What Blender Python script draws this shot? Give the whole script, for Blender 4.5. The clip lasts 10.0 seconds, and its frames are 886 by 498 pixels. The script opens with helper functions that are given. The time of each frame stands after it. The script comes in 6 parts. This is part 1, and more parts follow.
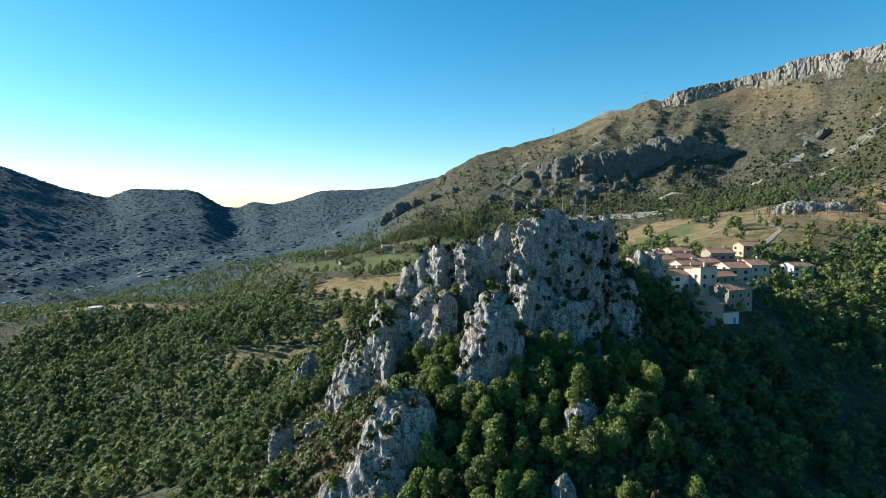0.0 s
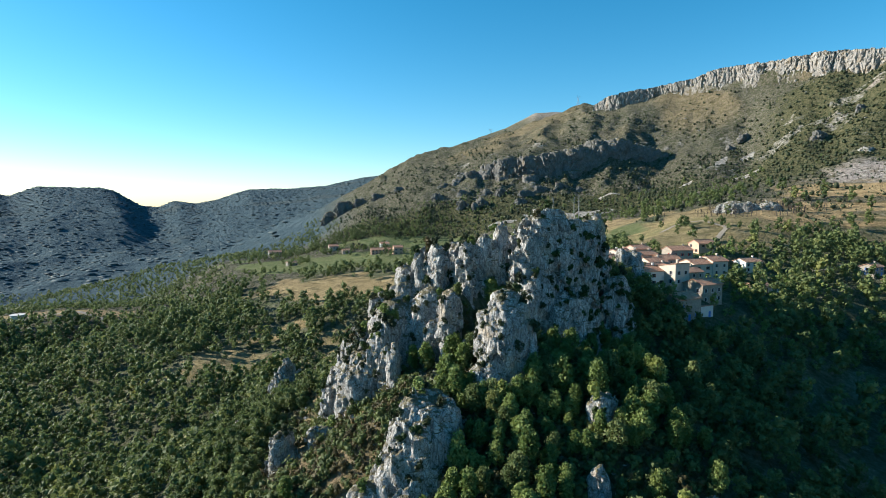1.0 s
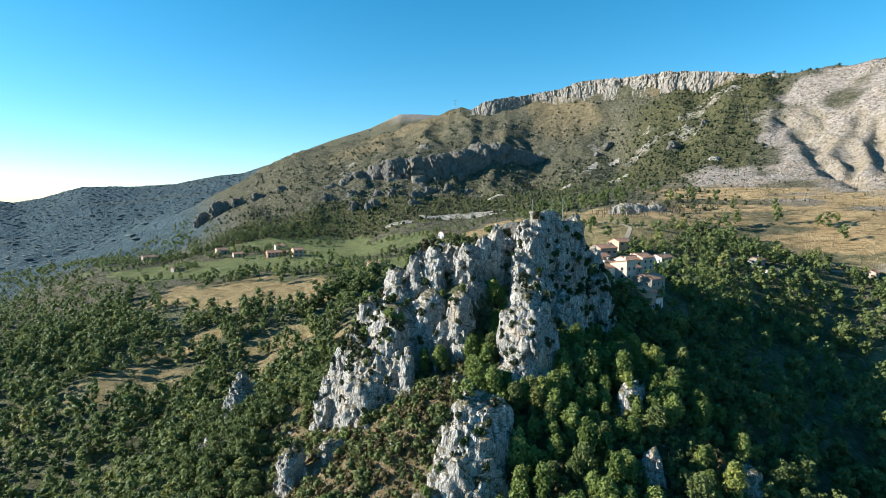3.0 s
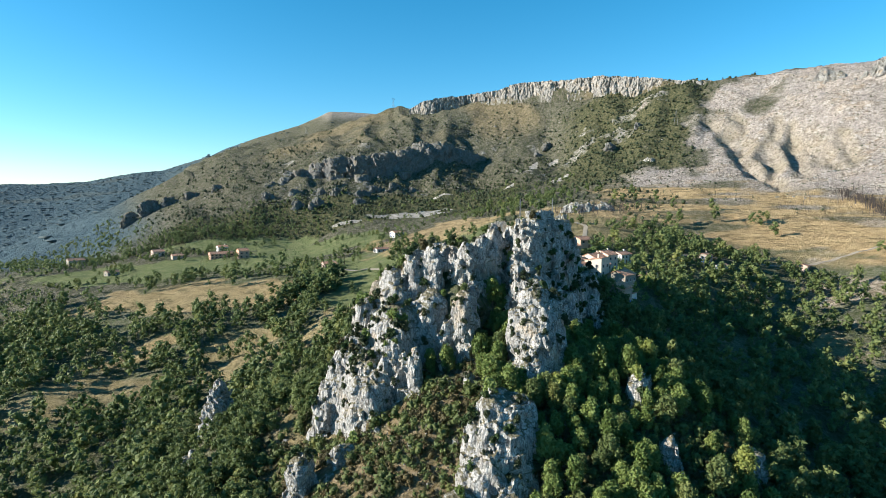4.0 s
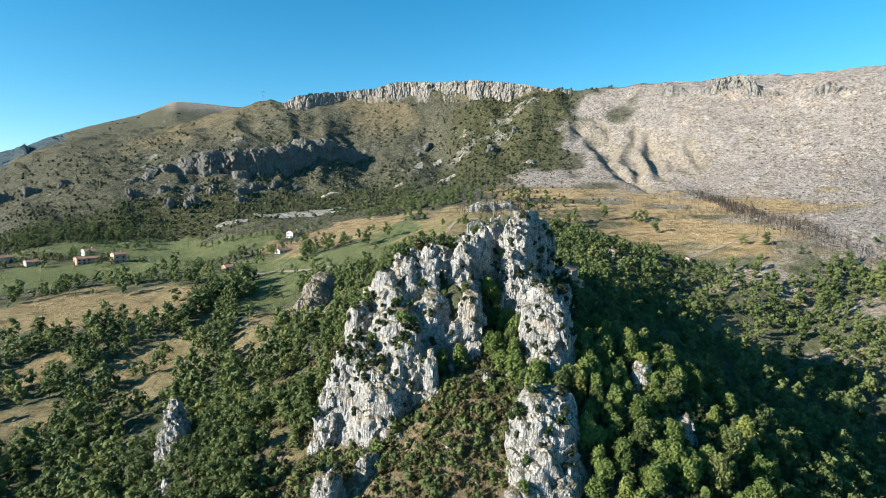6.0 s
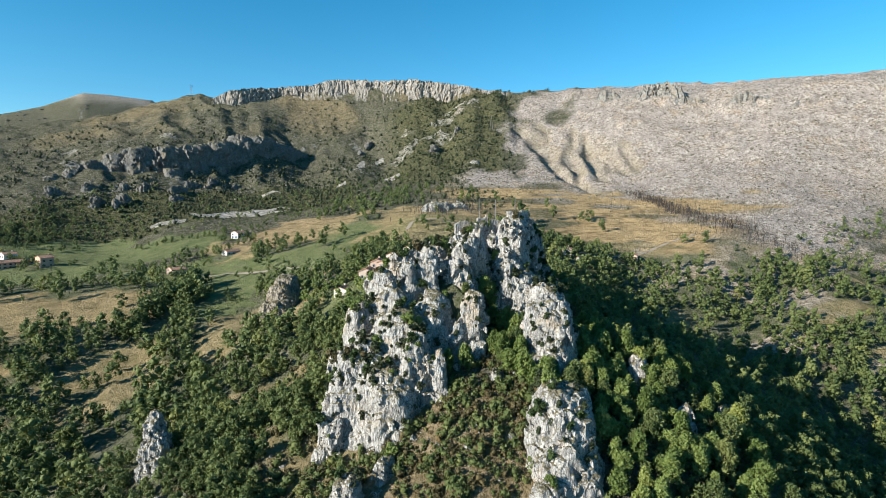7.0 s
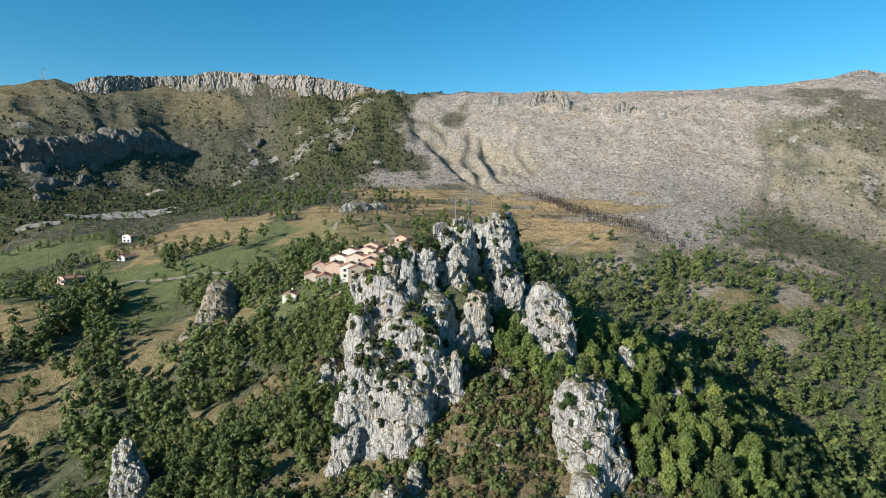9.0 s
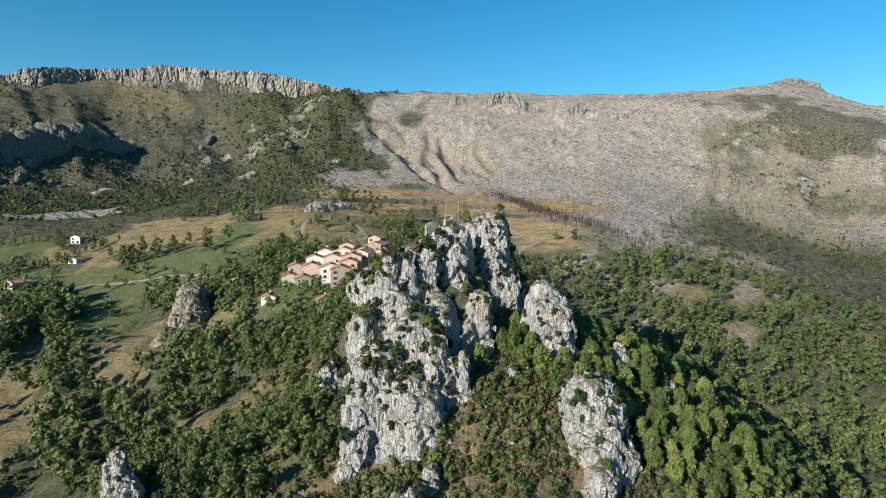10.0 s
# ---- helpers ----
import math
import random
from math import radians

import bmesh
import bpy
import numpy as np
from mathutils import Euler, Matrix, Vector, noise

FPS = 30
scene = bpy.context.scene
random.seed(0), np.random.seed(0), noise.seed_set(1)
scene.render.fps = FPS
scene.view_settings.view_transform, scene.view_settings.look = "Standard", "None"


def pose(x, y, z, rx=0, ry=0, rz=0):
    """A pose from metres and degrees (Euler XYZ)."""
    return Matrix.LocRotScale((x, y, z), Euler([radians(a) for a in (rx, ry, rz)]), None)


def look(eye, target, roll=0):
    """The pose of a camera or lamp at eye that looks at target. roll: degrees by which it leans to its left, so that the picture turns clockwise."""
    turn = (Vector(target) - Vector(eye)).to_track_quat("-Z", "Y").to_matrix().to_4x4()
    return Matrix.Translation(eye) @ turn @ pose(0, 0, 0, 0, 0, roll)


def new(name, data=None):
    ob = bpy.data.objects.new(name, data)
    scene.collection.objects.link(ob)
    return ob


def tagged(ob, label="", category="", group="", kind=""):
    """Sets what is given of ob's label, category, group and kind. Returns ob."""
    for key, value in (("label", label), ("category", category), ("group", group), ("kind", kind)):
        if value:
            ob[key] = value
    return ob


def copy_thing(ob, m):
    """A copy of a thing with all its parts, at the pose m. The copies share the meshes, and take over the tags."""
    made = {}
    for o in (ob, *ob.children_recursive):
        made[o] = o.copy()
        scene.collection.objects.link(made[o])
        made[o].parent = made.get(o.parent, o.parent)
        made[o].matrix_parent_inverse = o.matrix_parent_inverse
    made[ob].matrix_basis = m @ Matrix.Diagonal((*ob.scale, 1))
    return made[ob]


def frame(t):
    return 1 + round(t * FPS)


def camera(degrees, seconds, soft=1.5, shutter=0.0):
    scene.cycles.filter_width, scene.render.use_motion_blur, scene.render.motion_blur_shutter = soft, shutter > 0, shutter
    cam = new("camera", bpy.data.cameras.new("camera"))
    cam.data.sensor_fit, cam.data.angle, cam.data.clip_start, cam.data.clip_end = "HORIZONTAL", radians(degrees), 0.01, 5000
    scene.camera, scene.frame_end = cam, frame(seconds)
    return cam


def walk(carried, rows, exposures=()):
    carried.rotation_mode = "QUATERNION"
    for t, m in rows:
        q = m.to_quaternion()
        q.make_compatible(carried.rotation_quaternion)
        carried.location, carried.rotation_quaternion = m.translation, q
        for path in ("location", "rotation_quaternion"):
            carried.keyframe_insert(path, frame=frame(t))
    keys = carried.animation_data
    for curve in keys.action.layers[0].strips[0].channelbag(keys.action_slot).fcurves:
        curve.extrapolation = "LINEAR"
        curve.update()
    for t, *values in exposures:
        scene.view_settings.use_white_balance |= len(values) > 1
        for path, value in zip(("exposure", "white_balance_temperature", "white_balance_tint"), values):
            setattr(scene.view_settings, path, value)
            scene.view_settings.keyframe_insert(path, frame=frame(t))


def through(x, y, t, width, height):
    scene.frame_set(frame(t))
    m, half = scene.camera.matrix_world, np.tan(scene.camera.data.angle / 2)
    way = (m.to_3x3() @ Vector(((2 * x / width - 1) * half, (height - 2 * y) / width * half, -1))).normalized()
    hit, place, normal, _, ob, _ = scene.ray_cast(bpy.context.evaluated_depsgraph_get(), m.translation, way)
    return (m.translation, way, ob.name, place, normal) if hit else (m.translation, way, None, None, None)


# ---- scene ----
cam = camera(76.2, 10.0, soft=0.6)
METRES, EYE, TILT, LEAN, TURN = 192.0, 100.0, -4.3, 0.0, 0.0
ROWS = [
    (0.0, 0.0, 0.0, 0.0, 0.0, 0.0, -0.0),
    (0.5, -0.0516, 0.0002, 0.0004, -3.52, -0.03, 0.25),
    (1.0, -0.1036, 0.0038, 0.001, -7.07, -0.09, 0.47),
    (1.5, -0.1552, 0.0109, 0.0021, -10.58, -0.1, 0.68),
    (2.0, -0.2057, 0.0218, 0.0036, -14.1, -0.11, 0.91),
    (2.5, -0.2557, 0.0361, 0.0051, -17.59, -0.18, 1.13),
    (4.0, -0.4003, 0.0962, 0.0109, -28.23, -0.6, 1.9),
    (4.5, -0.4455, 0.1223, 0.0133, -31.79, -0.77, 2.14),
    (5.0, -0.4897, 0.1512, 0.0161, -35.39, -0.94, 2.29),
    (5.5, -0.5316, 0.1831, 0.0189, -39.0, -1.13, 2.46),
    (7.0, -0.6454, 0.2943, 0.0281, -49.9, -1.74, 2.92),
    (7.5, -0.6768, 0.3335, 0.032, -53.32, -1.92, 3.04),
    (8.0, -0.704, 0.3727, 0.0354, -56.58, -2.09, 3.18),
    (8.5, -0.7277, 0.4119, 0.0378, -59.71, -2.29, 3.26),
    (9.0, -0.7486, 0.4497, 0.0408, -62.63, -2.45, 3.34),
    (9.5, -0.766, 0.4864, 0.0436, -65.35, -2.62, 3.41),
    (10.0, -0.7803, 0.5217, 0.0461, -67.93, -2.81, 3.48),
]
walk(cam, [(t, pose(0, 0, EYE, TILT, LEAN, TURN) @ pose(METRES * x, METRES * y, METRES * z, 90 + pitch, roll, yaw)) for t, x, y, z, yaw, pitch, roll in ROWS],
     exposures=((0.0, 1.02), (2.0, 1.16), (4.5, 1.22), (7.5, 0.95), (10.0, 0.69)))


# ---- world, sun ----
SUN_AZ, SUN_EL = -70.0, 21.5
world = bpy.data.worlds.new("world")
scene.world = world
world.use_nodes = True
wn = world.node_tree.nodes
sky = wn.new("ShaderNodeTexSky")
sky.sky_type = "NISHITA"
sky.sun_disc = False
sky.sun_elevation, sky.sun_rotation = radians(SUN_EL), radians(SUN_AZ)
sky.altitude, sky.air_density, sky.dust_density, sky.ozone_density = 900.0, 1.0, 0.25, 3.0
clear = wn.new("ShaderNodeHueSaturation")
clear.inputs["Hue"].default_value = 0.482
clear.inputs["Saturation"].default_value = 1.34
wn["Background"].inputs["Strength"].default_value = 0.088
world.node_tree.links.new(sky.outputs["Color"], clear.inputs["Color"])
cool = wn.new("ShaderNodeMix")
cool.data_type, cool.blend_type = "RGBA", "MULTIPLY"
cool.inputs[0].default_value, cool.inputs[7].default_value = 1.0, (0.96, 1.0, 1.03, 1)
world.node_tree.links.new(clear.outputs["Color"], cool.inputs[6])
world.node_tree.links.new(cool.outputs[2], wn["Background"].inputs["Color"])
sun_way = Vector((math.sin(radians(SUN_AZ)) * math.cos(radians(SUN_EL)), math.cos(radians(SUN_AZ)) * math.cos(radians(SUN_EL)), math.sin(radians(SUN_EL))))
sun = new("sun", bpy.data.lights.new("sun", "SUN"))
sun.data.energy, sun.data.angle, sun.data.color = 5.0, radians(0.53), (1.0, 0.935, 0.83)
sun.matrix_world = look(sun_way * 1000, (0, 0, 0))

# ---- noise ----
def lattice(ix, iy, iz):
    h = (ix.astype(np.int64) * 374761393 + iy.astype(np.int64) * 668265263 + iz.astype(np.int64) * 2147483647) & 0xFFFFFFFF
    h = ((h ^ (h >> 13)) * 1274126177) & 0xFFFFFFFF
    h = h ^ (h >> 16)
    return (h & 0xFFFF) / 32767.5 - 1.0


def vnoise(x, y, z):
    x, y, z = np.broadcast_arrays(np.asarray(x, float), np.asarray(y, float), np.asarray(z, float))
    ix, iy, iz = np.floor(x).astype(np.int64), np.floor(y).astype(np.int64), np.floor(z).astype(np.int64)
    fx, fy, fz = x - ix, y - iy, z - iz
    u, v, w = (f * f * f * (f * (f * 6 - 15) + 10) for f in (fx, fy, fz))
    out = 0
    for dx in (0, 1):
        for dy in (0, 1):
            for dz in (0, 1):
                out = out + lattice(ix + dx, iy + dy, iz + dz) * (u if dx else 1 - u) * (v if dy else 1 - v) * (w if dz else 1 - w)
    return out


def fbm(x, y, z=0.0, octaves=4, gain=0.5):
    total, amp = 0, 1.0
    for k in range(octaves):
        total = total + amp * vnoise(np.asarray(x) * 2 ** k + 17.3 * k, np.asarray(y) * 2 ** k - 9.1 * k, np.asarray(z) * 2 ** k + 3.7 * k)
        amp *= gain
    return total


def ridged(x, y, z=0.0, octaves=4, gain=0.5):
    total, amp = 0, 1.0
    for k in range(octaves):
        total = total + amp * (1 - 2 * np.abs(vnoise(np.asarray(x) * 2 ** k + 5.3 * k, np.asarray(y) * 2 ** k + 2.9 * k, np.asarray(z) * 2 ** k)))
        amp *= gain
    return total


def step(a, b, x):
    t = np.clip((np.asarray(x, float) - a) / (b - a), 0, 1)
    return t * t * (3 - 2 * t)


# ---- the lie of the land: slopes along bearings from the outcrop ----
HX, HY = 0.0, 150.0
SPOKES = {}


def spoke(bearing, *rz):
    SPOKES[bearing] = ([p[0] for p in rz], [p[1] for p in rz])


spoke(-150, (0, 60), (25, 50), (40, 38), (60, 24), (100, 0), (150, -20), (250, -35), (600, -60), (2000, -110), (4700, 0))
spoke(-120, (0, 60), (25, 48), (40, 36), (60, 24), (100, 0), (150, -20), (250, -35), (600, -60), (2000, -110), (4700, 0))
spoke(-90, (0, 60), (18, 50), (30, 40), (45, 30), (80, 12), (150, -14), (250, -20), (500, -30), (1000, -80), (2000, -110), (4700, 0))
spoke(-60, (0, 62), (18, 52), (30, 42), (45, 34), (80, 20), (120, 0), (174, -17), (300, -17), (500, -18), (1000, -80), (2000, -110), (4700, 0))
spoke(-48, (0, 64), (20, 54), (30, 44), (45, 38), (80, 24), (120, 4), (160, -8), (262, -12), (360, -13), (440, -4), (485, 0), (560, -6), (1000, -62), (1800, -105), (2600, -80), (4700, 0))
spoke(-38, (0, 66), (20, 56), (30, 48), (60, 36), (90, 26), (140, 4), (190, 11), (240, 8), (300, 12), (370, -6), (430, 10), (490, 8), (700, -25), (1000, -60), (1150, -66), (1500, -108), (2000, -115), (2600, -70), (4700, 0))
spoke(-28, (0, 66), (30, 52), (60, 38), (90, 26), (140, 10), (190, 12), (240, 14), (300, 17), (430, 12), (600, -8), (1000, -24), (1300, -40), (1500, -75), (2000, -110), (2600, -60), (4700, 0))
spoke(-20, (0, 68), (30, 56), (47, 44), (70, 36), (105, 22), (140, 14), (180, 16), (216, 19), (300, 32), (400, 34), (520, 38), (800, 15), (1058, -4), (1400, -4), (1700, -60), (2100, -95), (2600, -40), (4700, 40))
spoke(-12, (0, 70), (30, 66), (48, 46), (70, 38), (110, 27), (140, 22), (180, 23), (216, 32), (290, 41), (400, 44), (518, 44), (800, 34), (1090, 52), (1300, 30), (1557, 6), (1800, -40), (2200, -50), (2600, -10), (4700, 60))
spoke(-4, (0, 72), (30, 76), (46, 58), (60, 46), (90, 38), (135, 28), (180, 32), (210, 40), (250, 42), (305, 49), (400, 50), (460, 56), (600, 82), (800, 108), (1060, 122), (1300, 70), (1700, 20), (4700, 60))
spoke(3, (0, 74), (30, 78), (46, 64), (62, 50), (110, 44), (150, 42), (200, 44), (240, 48), (300, 53), (446, 56), (520, 75), (644, 114), (787, 150), (1021, 196), (1200, 185), (1700, 100), (4700, 100))
spoke(9, (0, 74), (30, 80), (50, 62), (70, 52), (110, 45), (150, 44), (200, 47), (240, 50), (290, 55), (370, 57), (450, 60), (520, 80), (640, 128), (787, 172), (1028, 226), (1200, 225), (1700, 140), (4700, 100))
spoke(15, (0, 74), (30, 82), (50, 66), (80, 54), (109, 50), (135, 51), (170, 50), (220, 53), (287, 58), (370, 64), (441, 78), (540, 98), (620, 130), (700, 172), (1000, 248), (1200, 255), (1700, 170), (4700, 100))
spoke(22, (0, 74), (30, 84), (50, 70), (75, 62), (100, 60), (150, 59), (250, 66), (367, 72), (450, 85), (546, 104), (620, 128), (690, 182), (800, 224), (989, 290), (1100, 296), (1400, 250), (4700, 100))
spoke(30, (0, 72), (30, 86), (52, 76), (75, 66), (100, 66), (160, 64), (250, 77), (370, 86), (464, 95), (560, 115), (640, 142), (690, 178), (760, 204), (860, 258), (912, 280), (935, 303), (1050, 300), (1400, 240), (4700, 100))
spoke(37, (0, 72), (30, 86), (55, 78), (75, 68), (100, 67), (170, 70), (300, 91), (450, 104), (600, 135), (709, 172), (800, 226), (882, 284), (905, 322), (1050, 318), (1400, 240), (4700, 100))
spoke(44, (0, 72), (30, 86), (55, 82), (75, 70), (100, 68), (150, 72), (200, 83), (260, 91), (366, 104), (490, 121), (600, 152), (700, 200), (800, 262), (842, 284), (861, 318), (1050, 316), (1400, 240), (4700, 100))
spoke(52, (0, 70), (30, 84), (55, 80), (75, 74), (100, 68), (140, 72), (175, 79), (210, 84), (263, 92), (330, 99), (396, 110), (460, 122), (535, 149), (640, 204), (740, 258), (800, 286), (950, 296), (1400, 240), (4700, 100))
spoke(62, (0, 68), (30, 80), (55, 76), (75, 74), (100, 68.5), (140, 67.5), (173, 69), (230, 75), (270, 79), (350, 98), (425, 113), (500, 134), (555, 160), (603, 178), (700, 246), (747, 275), (850, 296), (1100, 290), (4700, 100))
spoke(72, (0, 66), (30, 72), (55, 71), (75, 69), (100, 67.5), (120, 65), (140, 63), (178, 62), (218, 68), (292, 71), (350, 88), (430, 108), (500, 126), (560, 156), (640, 216), (706, 256), (826, 292), (1100, 300), (4700, 100))
spoke(80, (0, 64), (30, 66), (60, 64), (80, 60), (100, 56), (137, 50), (178, 48), (210, 49), (266, 60), (308, 74), (370, 89), (442, 108), (544, 144), (640, 204), (700, 254), (760, 262), (826, 288), (1100, 305), (4700, 100))
spoke(88, (0, 63), (30, 63), (60, 60), (83, 56), (120, 46), (160, 38), (200, 40), (250, 56), (307, 76), (400, 94), (434, 100), (545, 140), (640, 198), (720, 256), (850, 286), (1100, 315), (4700, 100))
spoke(95, (0, 62), (30, 61), (60, 54), (90, 46), (130, 39), (160, 32), (200, 30), (260, 47), (300, 60), (434, 96), (500, 108), (560, 126), (640, 176), (726, 246), (900, 290), (1138, 328), (1500, 250), (4700, 100))
spoke(103, (0, 62), (30, 60), (60, 53), (90, 43), (130, 34), (196, 24), (243, 42), (270, 46), (340, 55), (400, 65), (500, 90), (576, 114), (640, 150), (740, 226), (900, 284), (1255, 356), (1500, 290), (4700, 100))
spoke(110, (0, 62), (30, 60), (60, 53), (90, 40), (130, 27), (172, 18), (210, 20), (260, 33), (330, 41), (398, 48), (500, 68), (600, 92), (650, 130), (760, 205), (1000, 262), (1300, 268), (1600, 250), (4700, 100))
spoke(120, (0, 62), (30, 60), (60, 52), (90, 36), (157, 6), (200, 6), (261, 14), (350, 22), (500, 50), (650, 96), (800, 170), (1100, 255), (1400, 240), (4700, 100))
spoke(136, (0, 62), (30, 58), (60, 51), (80, 38), (110, 20), (157, 0), (220, -8), (350, 0), (600, 40), (1000, 120), (4700, 100))
spoke(152, (0, 61), (30, 56), (50, 49), (72, 39.5), (100, 18), (150, -10), (250, -25), (500, -20), (1000, 0), (4700, 50))
spoke(178, (0, 61), (25, 55), (40, 48.5), (55, 40.5), (75, 28), (100, 8), (150, -16), (250, -32), (600, -50), (4700, 0))

# far skyline, bearing and height
FAR_AZ = (-62, -52, -44, -39, -35.5, -33.5, -31.8, -29.8, -25.2, -24.2, -22, -20.6, -19.2, -17.4, -15.5, -12.6, -8, -5, -1.5, 1, 4.2, 6.4, 9.7, 13.6, 16.5, 18.5, 22, 27, 40, 60)
FAR_Z = (330, 380, 370, 310, 215, 178, 150, 205, 200, 185, 96, 92, 130, 112, 140, 205, 215, 235, 288, 310, 385, 470, 560, 650, 748, 752, 740, 560, 300, 200)

AZ = np.concatenate([np.arange(-62, 128, 0.34), np.arange(128, 298, 2.0)])
RR = np.concatenate([[0.5], np.arange(2, 120, 2.0), np.arange(120, 420, 3.0), np.arange(420, 960, 3.5), np.arange(960, 1400, 8.0), np.geomspace(1400, 4700, 96)])


def build_heights():
    keys = sorted(SPOKES)
    rows = []
    fine = np.concatenate([np.arange(0, 120, 2.0), np.arange(120, 960, 6.0), np.arange(960, 4800, 40.0)])
    for k in keys:
        z = np.interp(fine, *SPOKES[k])
        for _ in range(3):
            z[1:-1] = (z[:-2] + 2 * z[1:-1] + z[2:]) / 4
        rows.append(np.interp(RR, fine, z))
    keys = [keys[-2] - 360, keys[-1] - 360] + keys + [keys[0] + 360, keys[1] + 360]
    rows = np.array([rows[-2], rows[-1]] + rows + [rows[0], rows[1]])
    keys = np.array(keys, float)
    az = np.where(AZ > 179, AZ - 360, AZ)
    i = np.clip(np.searchsorted(keys, az, side="right") - 1, 1, len(keys) - 3)
    t = ((az - keys[i]) / (keys[i + 1] - keys[i]))[:, None]
    p0, p1, p2, p3 = rows[i - 1], rows[i], rows[i + 1], rows[i + 2]
    h = (keys[i + 1] - keys[i])[:, None]
    m1 = (p2 - p0) / (keys[i + 1] - keys[i - 1])[:, None] * h
    m2 = (p3 - p1) / (keys[i + 2] - keys[i])[:, None] * h
    z = (2 * t**3 - 3 * t**2 + 1) * p1 + (t**3 - 2 * t**2 + t) * m1 + (-2 * t**3 + 3 * t**2) * p2 + (t**3 - t**2) * m2
    return z


ZZ = build_heights()
A2, R2 = np.meshgrid(np.where(AZ > 179, AZ - 360, AZ), RR, indexing="ij")
GX, GY = HX + R2 * np.sin(np.radians(A2)), HY + R2 * np.cos(np.radians(A2))


def band(a0, a1, soft, a):
    return step(a0, a0 + soft, a) * (1 - step(a1 - soft, a1, a))


# far ranges
far = np.interp(A2, FAR_AZ, FAR_Z)
rise = np.clip((R2 - 1550) / 2150, 0, 1) ** 1.12 * (1 - 0.55 * step(3750, 4700, R2))
rise = np.where(A2 > 5, step(2800, 3950, R2) * (1 - 0.5 * step(4000, 4700, R2)), rise)
ZZ = ZZ * (1 - rise) + far * rise
spur = ridged(A2 / 9 + 0.35 * fbm(GX / 500, GY / 500, 0.5, 3), R2 / 2600, 1.0, 2) - 0.3
ZZ += rise * (1 - rise) * 4 * 7 * spur * step(1700, 2400, R2)
ZZ += step(500, 1100, R2) * (A2 < 0) * (1 - rise) * 12 * (ridged(GX / 420, GY / 420, 2.0, 3) - 0.3)

# the summit keeps below the cliff's head
brow = np.interp(A2, (24, 28, 31, 36, 38, 41, 46, 49, 52, 55, 59), (284, 294, 300, 308, 312, 308, 306, 300, 293, 284, 280))
foot = np.interp(A2, (24, 28, 32, 36, 42, 46, 52, 59), (280, 286, 284, 278, 274, 272, 270, 268))
lip = np.interp(A2, (22, 27, 31, 37, 44, 47, 52, 59), (918, 900, 910, 882, 842, 826, 806, 784))
on_top = band(22, 61, 3, A2)
ZZ = np.where(R2 > lip, ZZ + on_top * (np.minimum(ZZ, brow) - ZZ), ZZ + on_top * step(lip - 90, lip - 8, R2) * (np.minimum(ZZ, foot) - ZZ))

# ledges of bare rock
def cliff(r0, a0, a1, soft, height, width, flute, seed):
    wob = flute * (ridged(A2 / 1.5 + seed + 0.25 * fbm(GX / 25, GY / 25, ZZ / 20, 3), R2 / 150 + seed, 0.3, 5, 0.6) - 0.4)
    m = band(a0, a1, soft, A2)
    return m * height * (step(r0 - width / 2, r0 + width / 2, R2 + wob) - step(r0 - 55, r0 + 65, R2))


cliffs = cliff(np.interp(A2, (64, 80, 90), (714, 668, 678)), 66, 90, 5, 5, 12, 8, 6.2)
cliffs = cliffs + cliff(np.interp(A2, (100, 106), (1235, 1260)), 98, 107, 2, 10, 22, 10, 9.2)
ZZ += cliffs
ZZ += step(1200, 1800, R2) * (A2 < 8) * 3 * fbm(GX / 95, GY / 95, 0.6, 3)
mount = step(430, 640, R2) * band(-6, 128, 8, A2) * (1 - step(1500, 2200, R2))
ZZ += mount * (5.5 - 4.0 * step(56, 66, A2)) * (ridged(A2 / 4.2 + 0.3 * fbm(GX / 90, GY / 90), R2 / 400, 0.7, 4) - 0.35)
ZZ += mount * 2.0 * fbm(GX / 22, GY / 22, 0.4, 4)
ZZ += mount * 3.0 * np.clip(ridged(GX / 26, GY / 26, 0.4, 3) - 0.75, 0, 1)
# ledges across the bare flank
ledge_no = ZZ / 8 + 0.8 * fbm(GX / 70, GY / 70, 0.2, 3)
ZZ += mount * step(56, 66, A2) * 3.2 * step(-0.4, 0.3, fbm(GX / 50, GY / 50, 5.2, 3)) * (step(0.0, 0.35, ledge_no % 1) - ledge_no % 1)
# eroded gullies on the bare flank
gully = np.maximum(band(62, 74, 3, A2) * band(470, 640, 50, R2), 1.0 * band(95, 116, 5, A2) * band(470, 720, 60, R2))
ZZ -= band(95, 116, 5, A2) * band(470, 720, 60, R2) * 4 * np.clip(ridged(A2 / 1.0 + R2 / 160 + 0.9 * fbm(GX / 40, GY / 40), R2 / 300, 0.2, 3), 0, 2)
BADLAND = np.zeros(ZZ.shape)


